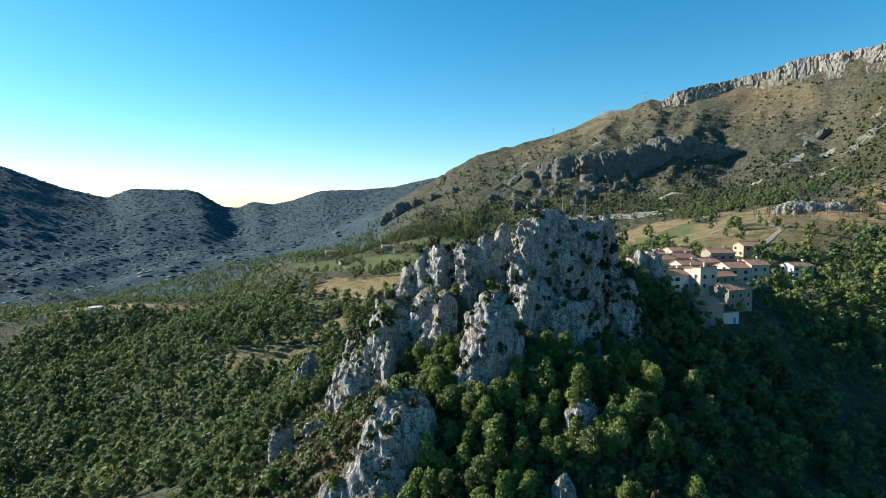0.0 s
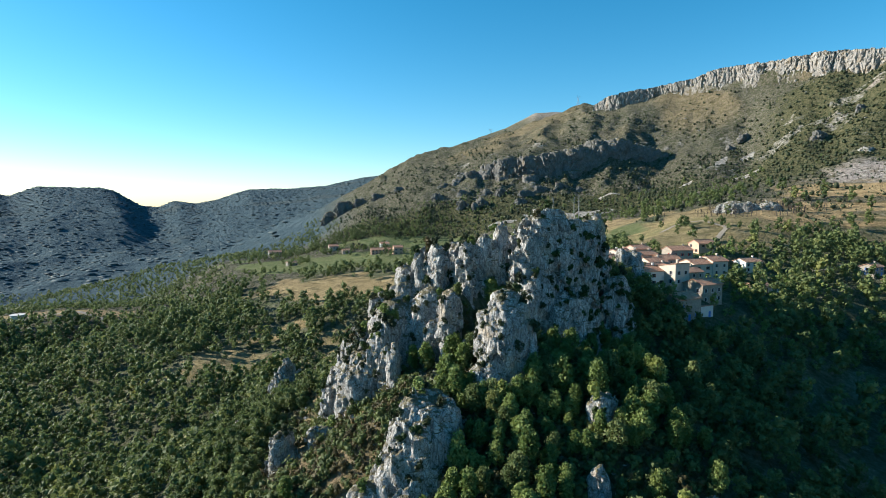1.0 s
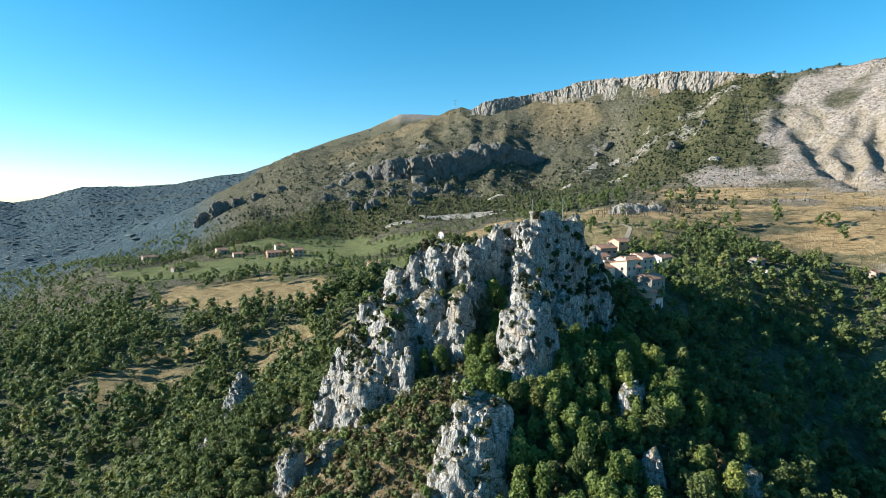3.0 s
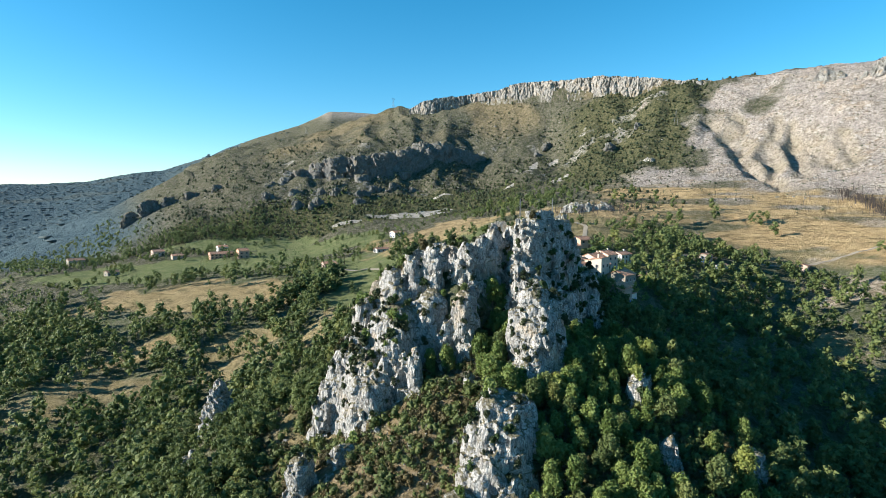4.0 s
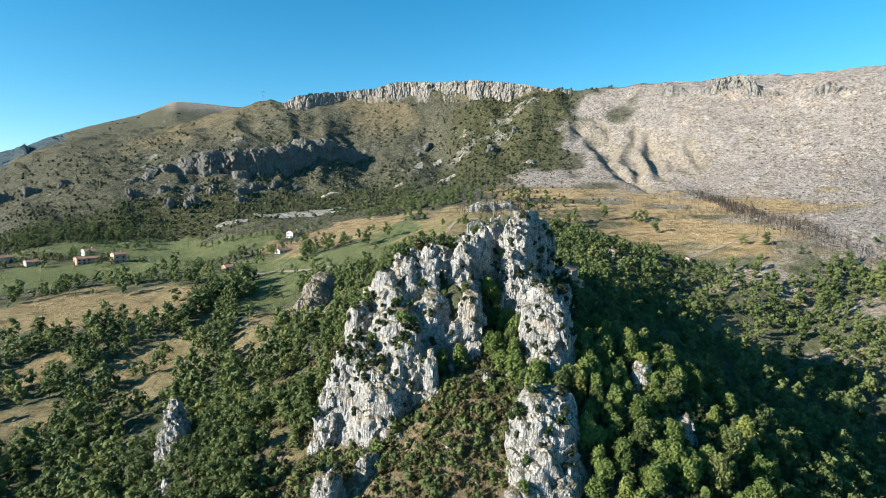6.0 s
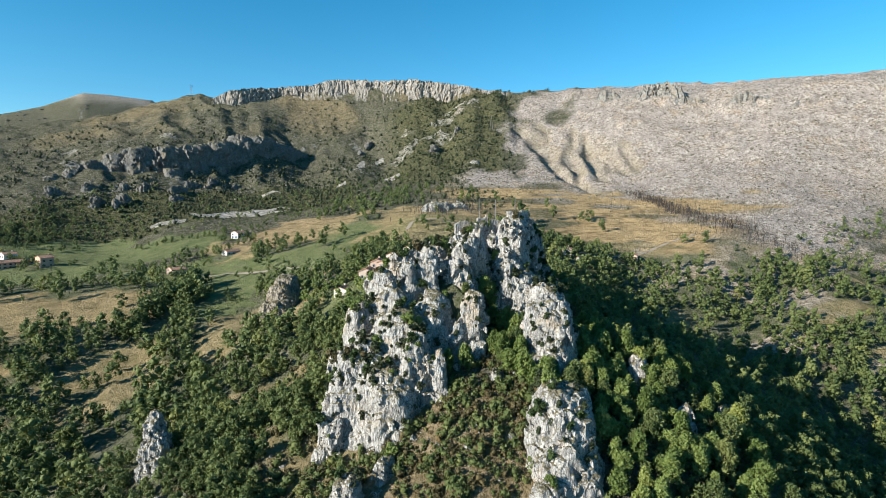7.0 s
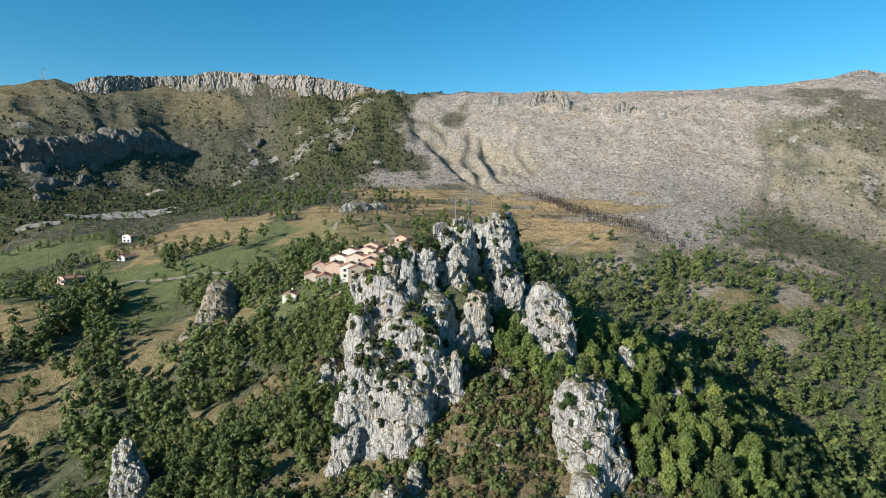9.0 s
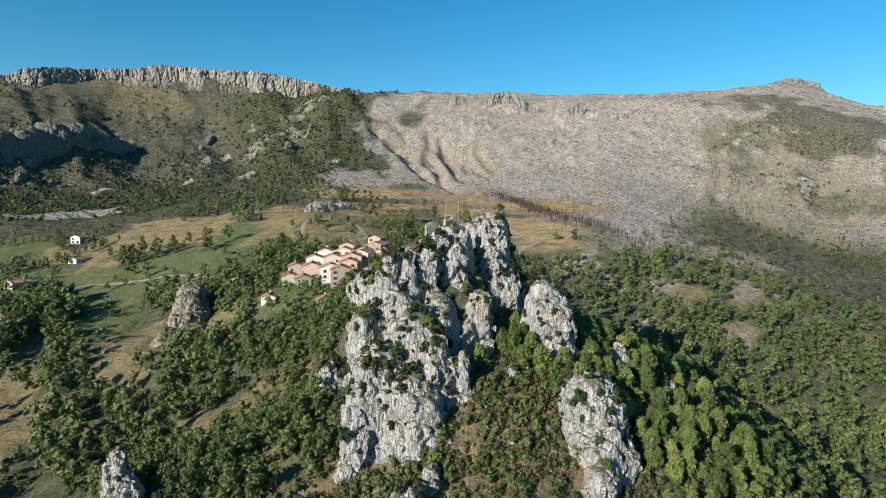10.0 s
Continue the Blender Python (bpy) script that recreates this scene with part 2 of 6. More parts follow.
def trench(line, width, depth):
    """A V-shaped ravine along a line in plan, shallow at its head and its mouth."""
    wx, wy = GX + 5 * fbm(GX / 18, GY / 18, 3.1, 2), GY + 5 * fbm(GX / 18, GY / 18, 8.1, 2)
    total = sum(math.dist(p, q) for p, q in zip(line[:-1], line[1:]))
    best, done = np.zeros(ZZ.shape), 0.0
    for (x0, y0), (x1, y1) in zip(line[:-1], line[1:]):
        ln = math.dist((x0, y0), (x1, y1))
        t = np.clip(((wx - x0) * (x1 - x0) + (wy - y0) * (y1 - y0)) / ln ** 2, 0, 1)
        off = np.hypot(wx - x0 - t * (x1 - x0), wy - y0 - t * (y1 - y0))
        along = (done + t * ln) / total
        best = np.maximum(best, np.clip(1 - off / width, 0, 1) * np.minimum(1, 0.35 + 4 * along) * np.minimum(1, 0.3 + 3 * (1 - along)))
        done += ln
    return depth * best


ravines = np.zeros(ZZ.shape)
for line, width, depth in (
        (((545, 468), (510, 418), (468, 383), (452, 349), (422, 309)), 17, 11), (((544, 485), (536, 454), (510, 418)), 11, 7), (((523, 400), (484, 363), (452, 349)), 15, 10),
        (((566, 398), (530, 371), (499, 346), (470, 322)), 9, 9), (((556, 382), (524, 360), (494, 331)), 8, 9), (((548, 366), (524, 343), (500, 322)), 8, 8), (((542, 350), (520, 330), (498, 312)), 8, 7),
        (((570, 470), (548, 440), (520, 425)), 9, 6), (((575, 418), (548, 405), (523, 396)), 9, 7), (((536, 430), (500, 405)), 9, 6), (((560, 345), (530, 318), (505, 300)), 9, 5)):
    cut = trench(line, width, depth)
    ravines = np.maximum(ravines, 1.1 * cut)
    BADLAND = np.maximum(BADLAND, step(0.0, 0.3, cut / depth))
ZZ -= ravines
ZZ += 2.5 * BADLAND * ridged(GX / 9, GY / 9, 0.3, 2) * (1 - np.clip(ravines / 6, 0, 1))
fan = np.clip(1.4 - np.hypot((GX - 522) * 0.72 + (GY - 352) * 0.69, ((GY - 352) * 0.72 - (GX - 522) * 0.69) * 1.5) / 42, 0, 1)
ZZ -= fan * 5.5 * (0.5 + 0.5 * ridged((A2 + 0.042 * R2) / 1.15 + 0.3 * fbm(GX / 30, GY / 30), R2 / 400, 0.2, 2))
BADLAND = np.maximum(BADLAND, fan)
# ravines that score the green mountainside
for line, width, depth in ((((120, 860), (150, 760), (178, 690)), 26, 8), (((420, 850), (330, 690), (300, 590)), 40, 12), (((500, 760), (430, 640), (380, 560)), 34, 10), (((520, 640), (470, 560), (420, 500)), 24, 8), (((300, 860), (330, 780), (370, 700)), 22, 7)):
    ZZ -= trench(line, width, depth)
# dry terraces below the flank
terr = band(46, 92, 6, A2) * band(270, 470, 30, R2)
ZZ += terr * 1.0 * (np.abs(((ZZ / 3.2) % 1) - 0.5) * 2 - 0.5)
ZZ += step(70, 200, R2) * (1 - mount) * 1.3 * fbm(GX / 30, GY / 30, 0.9, 3)
ZZ += step(8, 40, R2) * (1 - step(150, 260, R2)) * 1.2 * fbm(GX / 9, GY / 9, 0.1, 3)


def ground(x, y):
    """Height of the land at x, y (arrays or numbers)."""
    x, y = np.asarray(x, float), np.asarray(y, float)
    a = np.degrees(np.arctan2(x - HX, y - HY))
    a = np.where(a < -62, a + 360, a)
    r = np.clip(np.hypot(x - HX, y - HY), RR[0], RR[-1] - 1)
    az = np.append(AZ, AZ[0] + 360)
    i = np.clip(np.searchsorted(az, a, side="right") - 1, 0, len(AZ) - 1)
    j = np.clip(np.searchsorted(RR, r, side="right") - 1, 0, len(RR) - 2)
    u, v = (a - az[i]) / (az[i + 1] - az[i]), (r - RR[j]) / (RR[j + 1] - RR[j])
    k = (i + 1) % len(AZ)
    return (ZZ[i, j] * (1 - v) + ZZ[i, j + 1] * v) * (1 - u) + (ZZ[k, j] * (1 - v) + ZZ[k, j + 1] * v) * u


# ---- land cover: x, y, half-length, half-width, heading of fields and clearings ----
MEADOWS = [(45, 252, 20, 16, 30), (-45, 535, 135, 44, -35), (55, 440, 46, 40, 0), (60, 545, 75, 45, -25), (52, 368, 26, 50, -28), (92, 352, 34, 40, 0), (150, 350, 40, 45, 0), (140, 266, 24, 16, 20), (20, 610, 90, 22, -20)]
DRY = [(-42, 418, 80, 33, -42), (-106, 318, 34, 26, 30), (-85, 362, 24, 10, 10), (160, 296, 52, 34, 15), (22, 290, 18, 26, 20), (14, 300, 28, 13, 35), (-16, 222, 13, 22, 15), (-34, 306, 20, 12, -10), (-30, 330, 22, 13, -10), (-285, 512, 90, 14, -10), (-24, 138, 24, 20, 30), (-42, 166, 14, 24, 0), (-60, 250, 8, 12, 0), (200, 350, 60, 40, 0), (150, 440, 55, 62, 20), (190, 150, 17, 8, 30), (282, 215, 40, 14, -30), (254, 89, 27, 13, -30), (278, 49, 26, 11, -40), (280, 12, 16, 6, -50), (284, -23, 14, 7, -60), (298, 95, 18, 7, -40), (330, 130, 28, 12, -50), (229, 58, 20, 9, -40), (318, 40, 18, 7, -50)]

SCREE = [(184, 588, 42, 17, -30), (368, 557, 22, 10, 30), (330, 600, 10, 5, 20), (395, 640, 16, 6, 40), (250, 640, 14, 6, -20), (430, 640, 14, 5, 30), (120, 600, 14, 6, -30)]


def patch(x, y, spots, rough=0.35):
    best = np.zeros(np.shape(x))
    for cx, cy, a, b, turn in spots:
        c, s = math.cos(radians(turn)), math.sin(radians(turn))
        u, v = ((x - cx) * c + (y - cy) * s) / a, (-(x - cx) * s + (y - cy) * c) / b
        d = np.sqrt(u * u + v * v) + rough * fbm(x / 18, y / 18, 4.0, 2)
        best = np.maximum(best, 1 - step(0.85, 1.05, d))
    return best


def polar(x, y):
    return np.degrees(np.arctan2(x - HX, y - HY)), np.hypot(x - HX, y - HY)


def bare_flank(x, y):
    a, r = polar(x, y)
    edge = a + 8 * fbm(x / 50, y / 50, 7.0, 4) + np.clip((560 - r) / 40, -3, 0.5)
    burnt = step(55, 60, edge) * step(385, 430, r + 25 * fbm(x / 40, y / 40, 2.0, 3) + 95 * step(76, 88, a))
    green = band(93, 150, 8, a + 4 * fbm(x / 50, y / 50, 3.0, 2)) * band(560, 900, 60, r) * step(-0.25, 0.25, fbm(x / 45, y / 45, 5.0, 3) + 0.1)
    low = band(96, 150, 6, a) * (1 - step(480, 580, r))
    return np.clip(burnt - 0.8 * green - low, 0, 1)

# ---- materials ----
def nodes_of(name, rough=0.9):
    m = bpy.data.materials.new(name)
    m.use_nodes = True
    nt = m.node_tree
    b = nt.nodes["Principled BSDF"]
    b.inputs["Roughness"].default_value = rough
    b.inputs["Specular IOR Level"].default_value = 0.25
    return m, nt, b


def mk(nt, kind, **inputs):
    n = nt.nodes.new(kind)
    for k, v in inputs.items():
        n.inputs[k.replace("_", " ")].default_value = v
    return n


def noise_tex(nt, coord, scale, detail=6.0, rough=0.6):
    n = mk(nt, "ShaderNodeTexNoise", Scale=scale, Detail=detail, Roughness=rough)
    nt.links.new(coord, n.inputs["Vector"])
    return n.outputs["Fac"]


def ramp(nt, fac, *stops):
    n = nt.nodes.new("ShaderNodeValToRGB")
    e = n.color_ramp.elements
    while len(e) < len(stops):
        e.new(0.5)
    for el, (pos, col) in zip(e, stops):
        el.position = pos
        el.color = (*col, 1) if len(col) == 3 else (col[0],) * 3 + (1,)
    nt.links.new(fac, n.inputs["Fac"])
    return n.outputs["Color"]


def blend(nt, fac, a, b, mode="MIX"):
    n = nt.nodes.new("ShaderNodeMix")
    n.data_type, n.blend_type = "RGBA", mode
    for sock, val in ((n.inputs[0], fac), (n.inputs[6], a), (n.inputs[7], b)):
        if isinstance(val, (int, float)):
            sock.default_value = val
        elif isinstance(val, tuple):
            sock.default_value = (*val, 1)
        else:
            nt.links.new(val, sock)
    return n.outputs[2]


def maths(nt, op, a, b=0.0, clamp=False):
    n = nt.nodes.new("ShaderNodeMath")
    n.operation, n.use_clamp = op, clamp
    for sock, val in zip(n.inputs, (a, b)):
        if isinstance(val, (int, float)):
            sock.default_value = val
        else:
            nt.links.new(val, sock)
    return n.outputs[0]


def bump(nt, bsdf, height, strength=0.5, distance=0.2):
    n = mk(nt, "ShaderNodeBump", Strength=strength, Distance=distance)
    nt.links.new(height, n.inputs["Height"])
    nt.links.new(n.outputs["Normal"], bsdf.inputs["Normal"])


def position(nt):
    return nt.nodes.new("ShaderNodeNewGeometry").outputs["Position"]


def plain(name, colour, rough=0.85, vary=0.15, scale=1.5, metal=0.0, relief=0.0):
    m, nt, b = nodes_of(name, rough)
    pos = position(nt)
    f = noise_tex(nt, pos, scale, 5)
    lo, hi = (tuple(c * (1 - vary) for c in colour), tuple(min(1, c * (1 + vary)) for c in colour))
    nt.links.new(ramp(nt, f, (0.3, lo), (0.7, hi)), b.inputs["Base Color"])
    b.inputs["Metallic"].default_value = metal
    if relief:
        bump(nt, b, noise_tex(nt, pos, scale * 5, 4), relief, 0.1)
    return m


def make_ground():
    m, nt, b = nodes_of("land", 1.0)
    b.inputs["Specular IOR Level"].default_value = 0.02
    pos = position(nt)
    at = nt.nodes.new("ShaderNodeAttribute")
    at.attribute_name = "cover"
    sp = nt.nodes.new("ShaderNodeSeparateColor")
    nt.links.new(at.outputs["Color"], sp.inputs[0])
    at2 = nt.nodes.new("ShaderNodeAttribute")
    at2.attribute_name = "rocky"
    at3 = nt.nodes.new("ShaderNodeAttribute")
    at3.attribute_name = "wooded"
    n1, n2, n3 = noise_tex(nt, pos, 0.02, 8), noise_tex(nt, pos, 0.12, 8, 0.7), noise_tex(nt, pos, 0.9, 6, 0.7)
    scrub = blend(nt, ramp(nt, n2, (0.36, (0.0,)), (0.66, (1.0,))), (0.066, 0.068, 0.044), (0.20, 0.175, 0.14))
    scrub = blend(nt, ramp(nt, n3, (0.52, (0.0,)), (0.68, (0.7,))), scrub, (0.19, 0.175, 0.145))
    # far woods: the blue-grey of distance haze is put into the base colour
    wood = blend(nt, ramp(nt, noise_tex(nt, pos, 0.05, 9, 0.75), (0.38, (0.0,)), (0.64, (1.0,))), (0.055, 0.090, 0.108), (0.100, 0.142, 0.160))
    wood = blend(nt, ramp(nt, n1, (0.58, (0.0,)), (0.76, (0.3,))), wood, (0.07, 0.07, 0.045))
    meadow = blend(nt, ramp(nt, n2, (0.35, (0.0,)), (0.65, (1.0,))), (0.115, 0.145, 0.062), (0.19, 0.20, 0.10))
    dry = blend(nt, ramp(nt, n2, (0.35, (0.0,)), (0.68, (1.0,))), (0.30, 0.215, 0.115), (0.52, 0.385, 0.21))
    dry = blend(nt, ramp(nt, n3, (0.5, (0.0,)), (0.7, (0.3,))), dry, (0.17, 0.14, 0.085))
    bare = blend(nt, ramp(nt, n2, (0.36, (0.0,)), (0.62, (1.0,))), (0.22, 0.19, 0.155), (0.53, 0.47, 0.41))
    bare = blend(nt, ramp(nt, n1, (0.50, (0.0,)), (0.66, (0.35,))), bare, (0.42, 0.32, 0.22))
    mid = noise_tex(nt, pos, 0.33, 8, 0.8)
    bare = blend(nt, ramp(nt, mid, (0.45, (0.92,)), (0.50, (0.0,))), bare, (0.12, 0.10, 0.085))
    bare = blend(nt, ramp(nt, mid, (0.54, (0.0,)), (0.60, (0.8,))), bare, (0.62, 0.58, 0.54))
    scrub = blend(nt, ramp(nt, mid, (0.44, (0.85,)), (0.50, (0.0,))), scrub, (0.045, 0.058, 0.022))
    scrub = blend(nt, ramp(nt, mid, (0.58, (0.0,)), (0.64, (0.7,))), scrub, (0.33, 0.30, 0.26))
    dry = blend(nt, ramp(nt, mid, (0.40, (0.4,)), (0.47, (0.0,))), dry, (0.13, 0.105, 0.05))
    meadow = blend(nt, ramp(nt, mid, (0.40, (0.5,)), (0.50, (0.0,))), meadow, (0.095, 0.115, 0.05))
    lie = mk(nt, "ShaderNodeMapping")
    lie.inputs["Scale"].default_value = (0.03, 0.03, 0.42)
    nt.links.new(pos, lie.inputs["Vector"])
    strata = noise_tex(nt, lie.outputs[0], 1.0, 7, 0.65)
    bare = blend(nt, ramp(nt, strata, (0.42, (0.0,)), (0.62, (0.2,))), bare, (0.55, 0.49, 0.42))
    bare = blend(nt, ramp(nt, strata, (0.30, (0.2,)), (0.40, (0.0,))), bare, (0.20, 0.165, 0.12))
    dry = blend(nt, ramp(nt, noise_tex(nt, lie.outputs[0], 2.2, 5, 0.6), (0.38, (0.6,)), (0.45, (0.0,))), dry, (0.11, 0.085, 0.045))
    pinkish = noise_tex(nt, pos, 0.045, 7, 0.7)
    bare = blend(nt, ramp(nt, pinkish, (0.46, (0.0,)), (0.58, (0.5,))), bare, (0.38, 0.33, 0.30))
    bare = blend(nt, ramp(nt, pinkish, (0.36, (0.35,)), (0.45, (0.0,))), bare, (0.42, 0.30, 0.19))
    pebble = mk(nt, "ShaderNodeTexVoronoi", Scale=0.45)
    nt.links.new(pos, pebble.inputs["Vector"])
    bare = blend(nt, ramp(nt, pebble.outputs["Distance"], (0.14, (0.8,)), (0.24, (0.0,))), bare, (0.62, 0.57, 0.52))
    grit = noise_tex(nt, pos, 0.75, 6, 0.75)
    bare = blend(nt, ramp(nt, grit, (0.40, (0.9,)), (0.46, (0.0,))), bare, (0.10, 0.088, 0.07))
    scrub = blend(nt, ramp(nt, grit, (0.40, (0.8,)), (0.47, (0.0,))), scrub, (0.04, 0.05, 0.026))
    scrub = blend(nt, ramp(nt, grit, (0.58, (0.0,)), (0.64, (0.6,))), scrub, (0.36, 0.33, 0.29))
    dry = blend(nt, ramp(nt, grit, (0.38, (0.6,)), (0.44, (0.0,))), dry, (0.16, 0.12, 0.07))
    tuft = mk(nt, "ShaderNodeTexVoronoi", Scale=0.12)
    nt.links.new(pos, tuft.inputs["Vector"])
    bare = blend(nt, ramp(nt, tuft.outputs["Distance"], (0.12, (0.9,)), (0.19, (0.0,))), bare, (0.07, 0.07, 0.04))
    clay = blend(nt, n2, (0.21, 0.175, 0.125), (0.43, 0.375, 0.285))
    clay = blend(nt, ramp(nt, mid, (0.42, (0.8,)), (0.50, (0.0,))), clay, (0.14, 0.12, 0.08))
    macchia = blend(nt, ramp(nt, mid, (0.42, (0.0,)), (0.60, (1.0,))), (0.036, 0.045, 0.020), (0.15, 0.14, 0.075))
    at4 = nt.nodes.new("ShaderNodeAttribute")
    at4.attribute_name = "bushy"
    leafy = maths(nt, "ADD", at4.outputs["Fac"], maths(nt, "MULTIPLY", maths(nt, "SUBTRACT", n2, 0.5), 1.6))
    scrub = blend(nt, ramp(nt, leafy, (0.52, (0.0,)), (0.74, (0.85,))), scrub, macchia)
    stone = blend(nt, ramp(nt, noise_tex(nt, pos, 0.22, 8, 0.72), (0.38, (0.0,)), (0.62, (1.0,))), (0.17, 0.165, 0.15), (0.45, 0.42, 0.37))
    col = blend(nt, sp.outputs[0], scrub, meadow)
    col = blend(nt, sp.outputs[1], col, dry)
    col = blend(nt, sp.outputs[2], col, bare)
    col = blend(nt, at.outputs["Alpha"], col, clay)
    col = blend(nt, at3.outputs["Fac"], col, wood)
    edge = maths(nt, "ADD", at2.outputs["Fac"], maths(nt, "MULTIPLY", maths(nt, "SUBTRACT", n2, 0.5), 0.9))
    col = blend(nt, ramp(nt, edge, (0.42, (0.0,)), (0.60, (1.0,))), col, stone)
    nt.links.new(col, b.inputs["Base Color"])
    bump(nt, b, maths(nt, "ADD", maths(nt, "ADD", n3, maths(nt, "MULTIPLY", mid, 2.0)), maths(nt, "ADD", maths(nt, "MULTIPLY", n2, 3.0), maths(nt, "MULTIPLY", at3.outputs["Fac"], maths(nt, "MULTIPLY", noise_tex(nt, pos, 0.06, 5, 0.7), 14.0)))), 0.9, 1.3)
    return m


def make_rock(name, tone=1.0, hue=(1.0, 1.0, 1.0)):
    m, nt, b = nodes_of(name, 0.92)
    pos = position(nt)
    flat = mk(nt, "ShaderNodeMapping")
    flat.inputs["Scale"].default_value = (1, 1, 0.28)
    nt.links.new(pos, flat.inputs["Vector"])
    streak = noise_tex(nt, flat.outputs[0], 0.6, 10, 0.72)
    fine = noise_tex(nt, pos, 3.2, 10, 0.78)
    big = noise_tex(nt, pos, 0.11, 5)
    warp = mk(nt, "ShaderNodeVectorMath")
    warp.operation = "ADD"
    nz = mk(nt, "ShaderNodeTexNoise", Scale=0.5, Detail=4.0)
    nt.links.new(flat.outputs[0], nz.inputs["Vector"])
    nt.links.new(flat.outputs[0], warp.inputs[0])
    nt.links.new(nz.outputs["Color"], warp.inputs[1])
    vor = mk(nt, "ShaderNodeTexVoronoi", Scale=0.75)
    vor.feature = "DISTANCE_TO_EDGE"
    nt.links.new(warp.outputs[0], vor.inputs["Vector"])
    vor2 = mk(nt, "ShaderNodeTexVoronoi", Scale=1.3)
    nt.links.new(warp.outputs[0], vor2.inputs["Vector"])
    col = blend(nt, ramp(nt, streak, (0.36, (0.0,)), (0.56, (1.0,))), tuple(tone * c * h for c, h in zip((0.21, 0.205, 0.195), hue)), tuple(tone * c * h for c, h in zip((0.57, 0.555, 0.52), hue)))
    col = blend(nt, ramp(nt, noise_tex(nt, flat.outputs[0], 0.16, 6, 0.7), (0.47, (0.0,)), (0.58, (0.75,))), col, tuple(tone * c * h for c, h in zip((0.37, 0.37, 0.36), hue)))
    col = blend(nt, ramp(nt, fine, (0.38, (0.85,)), (0.50, (0.0,))), col, (0.10, 0.10, 0.088))
    col = blend(nt, ramp(nt, noise_tex(nt, pos, 1.1, 9, 0.8), (0.36, (0.8,)), (0.46, (0.0,))), col, (0.13, 0.125, 0.11))
    col = blend(nt, ramp(nt, fine, (0.54, (0.0,)), (0.66, (0.6,))), col, tuple(tone * c for c in (0.62, 0.60, 0.56)))
    col = blend(nt, ramp(nt, vor.outputs["Distance"], (0.0, (0.7,)), (0.06, (0.0,))), col, (0.09, 0.088, 0.078))
    col = blend(nt, ramp(nt, big, (0.56, (0.0,)), (0.68, (0.5,))), col, tuple(min(1.0, tone * 1.1) * c for c in (0.46, 0.34, 0.20)))
    crackle = mk(nt, "ShaderNodeTexVoronoi", Scale=1.9)
    crackle.feature = "DISTANCE_TO_EDGE"
    nt.links.new(warp.outputs[0], crackle.inputs["Vector"])
    spots = noise_tex(nt, pos, 0.9, 3, 0.5)
    col = blend(nt, maths(nt, "MULTIPLY", ramp(nt, crackle.outputs["Distance"], (0.0, (0.75,)), (0.07, (0.0,))), ramp(nt, spots, (0.42, (0.0,)), (0.58, (1.0,)))), col, (0.075, 0.074, 0.066))
    geo = nt.nodes.new("ShaderNodeNewGeometry")
    sx = nt.nodes.new("ShaderNodeSeparateXYZ")
    nt.links.new(geo.outputs["Normal"], sx.inputs[0])
    ledge = maths(nt, "ADD", sx.outputs["Z"], maths(nt, "MULTIPLY", maths(nt, "SUBTRACT", noise_tex(nt, pos, 0.6, 7, 0.75), 0.5), 2.2))
    col = blend(nt, ramp(nt, ledge, (0.52, (0.0,)), (0.76, (0.9,))), col, (0.125, 0.108, 0.055))
    nt.links.new(col, b.inputs["Base Color"])
    bump(nt, b, maths(nt, "ADD", maths(nt, "MULTIPLY", fine, 0.8), maths(nt, "ADD", maths(nt, "MULTIPLY", vor2.outputs["Distance"], 1.1), maths(nt, "ADD", maths(nt, "MULTIPLY", streak, 0.9), maths(nt, "MINIMUM", crackle.outputs["Distance"], 0.25)))), 1.0, 0.55)
    return m


def make_leaf(name, lo, hi, through=0.35):
    m, nt, b = nodes_of(name, 0.6)
    at = nt.nodes.new("ShaderNodeAttribute")
    at.attribute_name = "tint"
    geo = nt.nodes.new("ShaderNodeNewGeometry")
    info = nt.nodes.new("ShaderNodeObjectInfo")
    pos = position(nt)
    clump = noise_tex(nt, pos, 1.7, 5, 0.75)
    own = maths(nt, "FRACT", maths(nt, "ADD", at.outputs["Fac"], info.outputs["Random"]))
    f = maths(nt, "ADD", maths(nt, "MULTIPLY", geo.outputs["Random Per Island"], 0.2), maths(nt, "MULTIPLY", own, 0.45))
    f = maths(nt, "ADD", f, maths(nt, "MULTIPLY", maths(nt, "SUBTRACT", clump, 0.28), 0.8), True)
    col = ramp(nt, f, (0.0, tuple(0.6 * c for c in lo)), (0.35, lo), (0.7, tuple((p + q) / 2 for p, q in zip(lo, hi))), (1.0, hi))
    gold = tuple(min(1.0, c * k) for c, k in zip(hi, (1.5, 1.1, 0.8)))
    col = blend(nt, ramp(nt, own, (0.93, (0.0,)), (0.99, (0.25,))), col, gold)
    nt.links.new(col, b.inputs["Base Color"])
    bump(nt, b, noise_tex(nt, pos, 2.2, 4, 0.7), 0.6, 0.3)
    tr = nt.nodes.new("ShaderNodeBsdfTranslucent")
    nt.links.new(col, tr.inputs["Color"])
    mix = nt.nodes.new("ShaderNodeMixShader")
    mix.inputs[0].default_value = through
    nt.links.new(b.outputs[0], mix.inputs[1])
    nt.links.new(tr.outputs[0], mix.inputs[2])
    nt.links.new(mix.outputs[0], nt.nodes["Material Output"].inputs["Surface"])
    return m


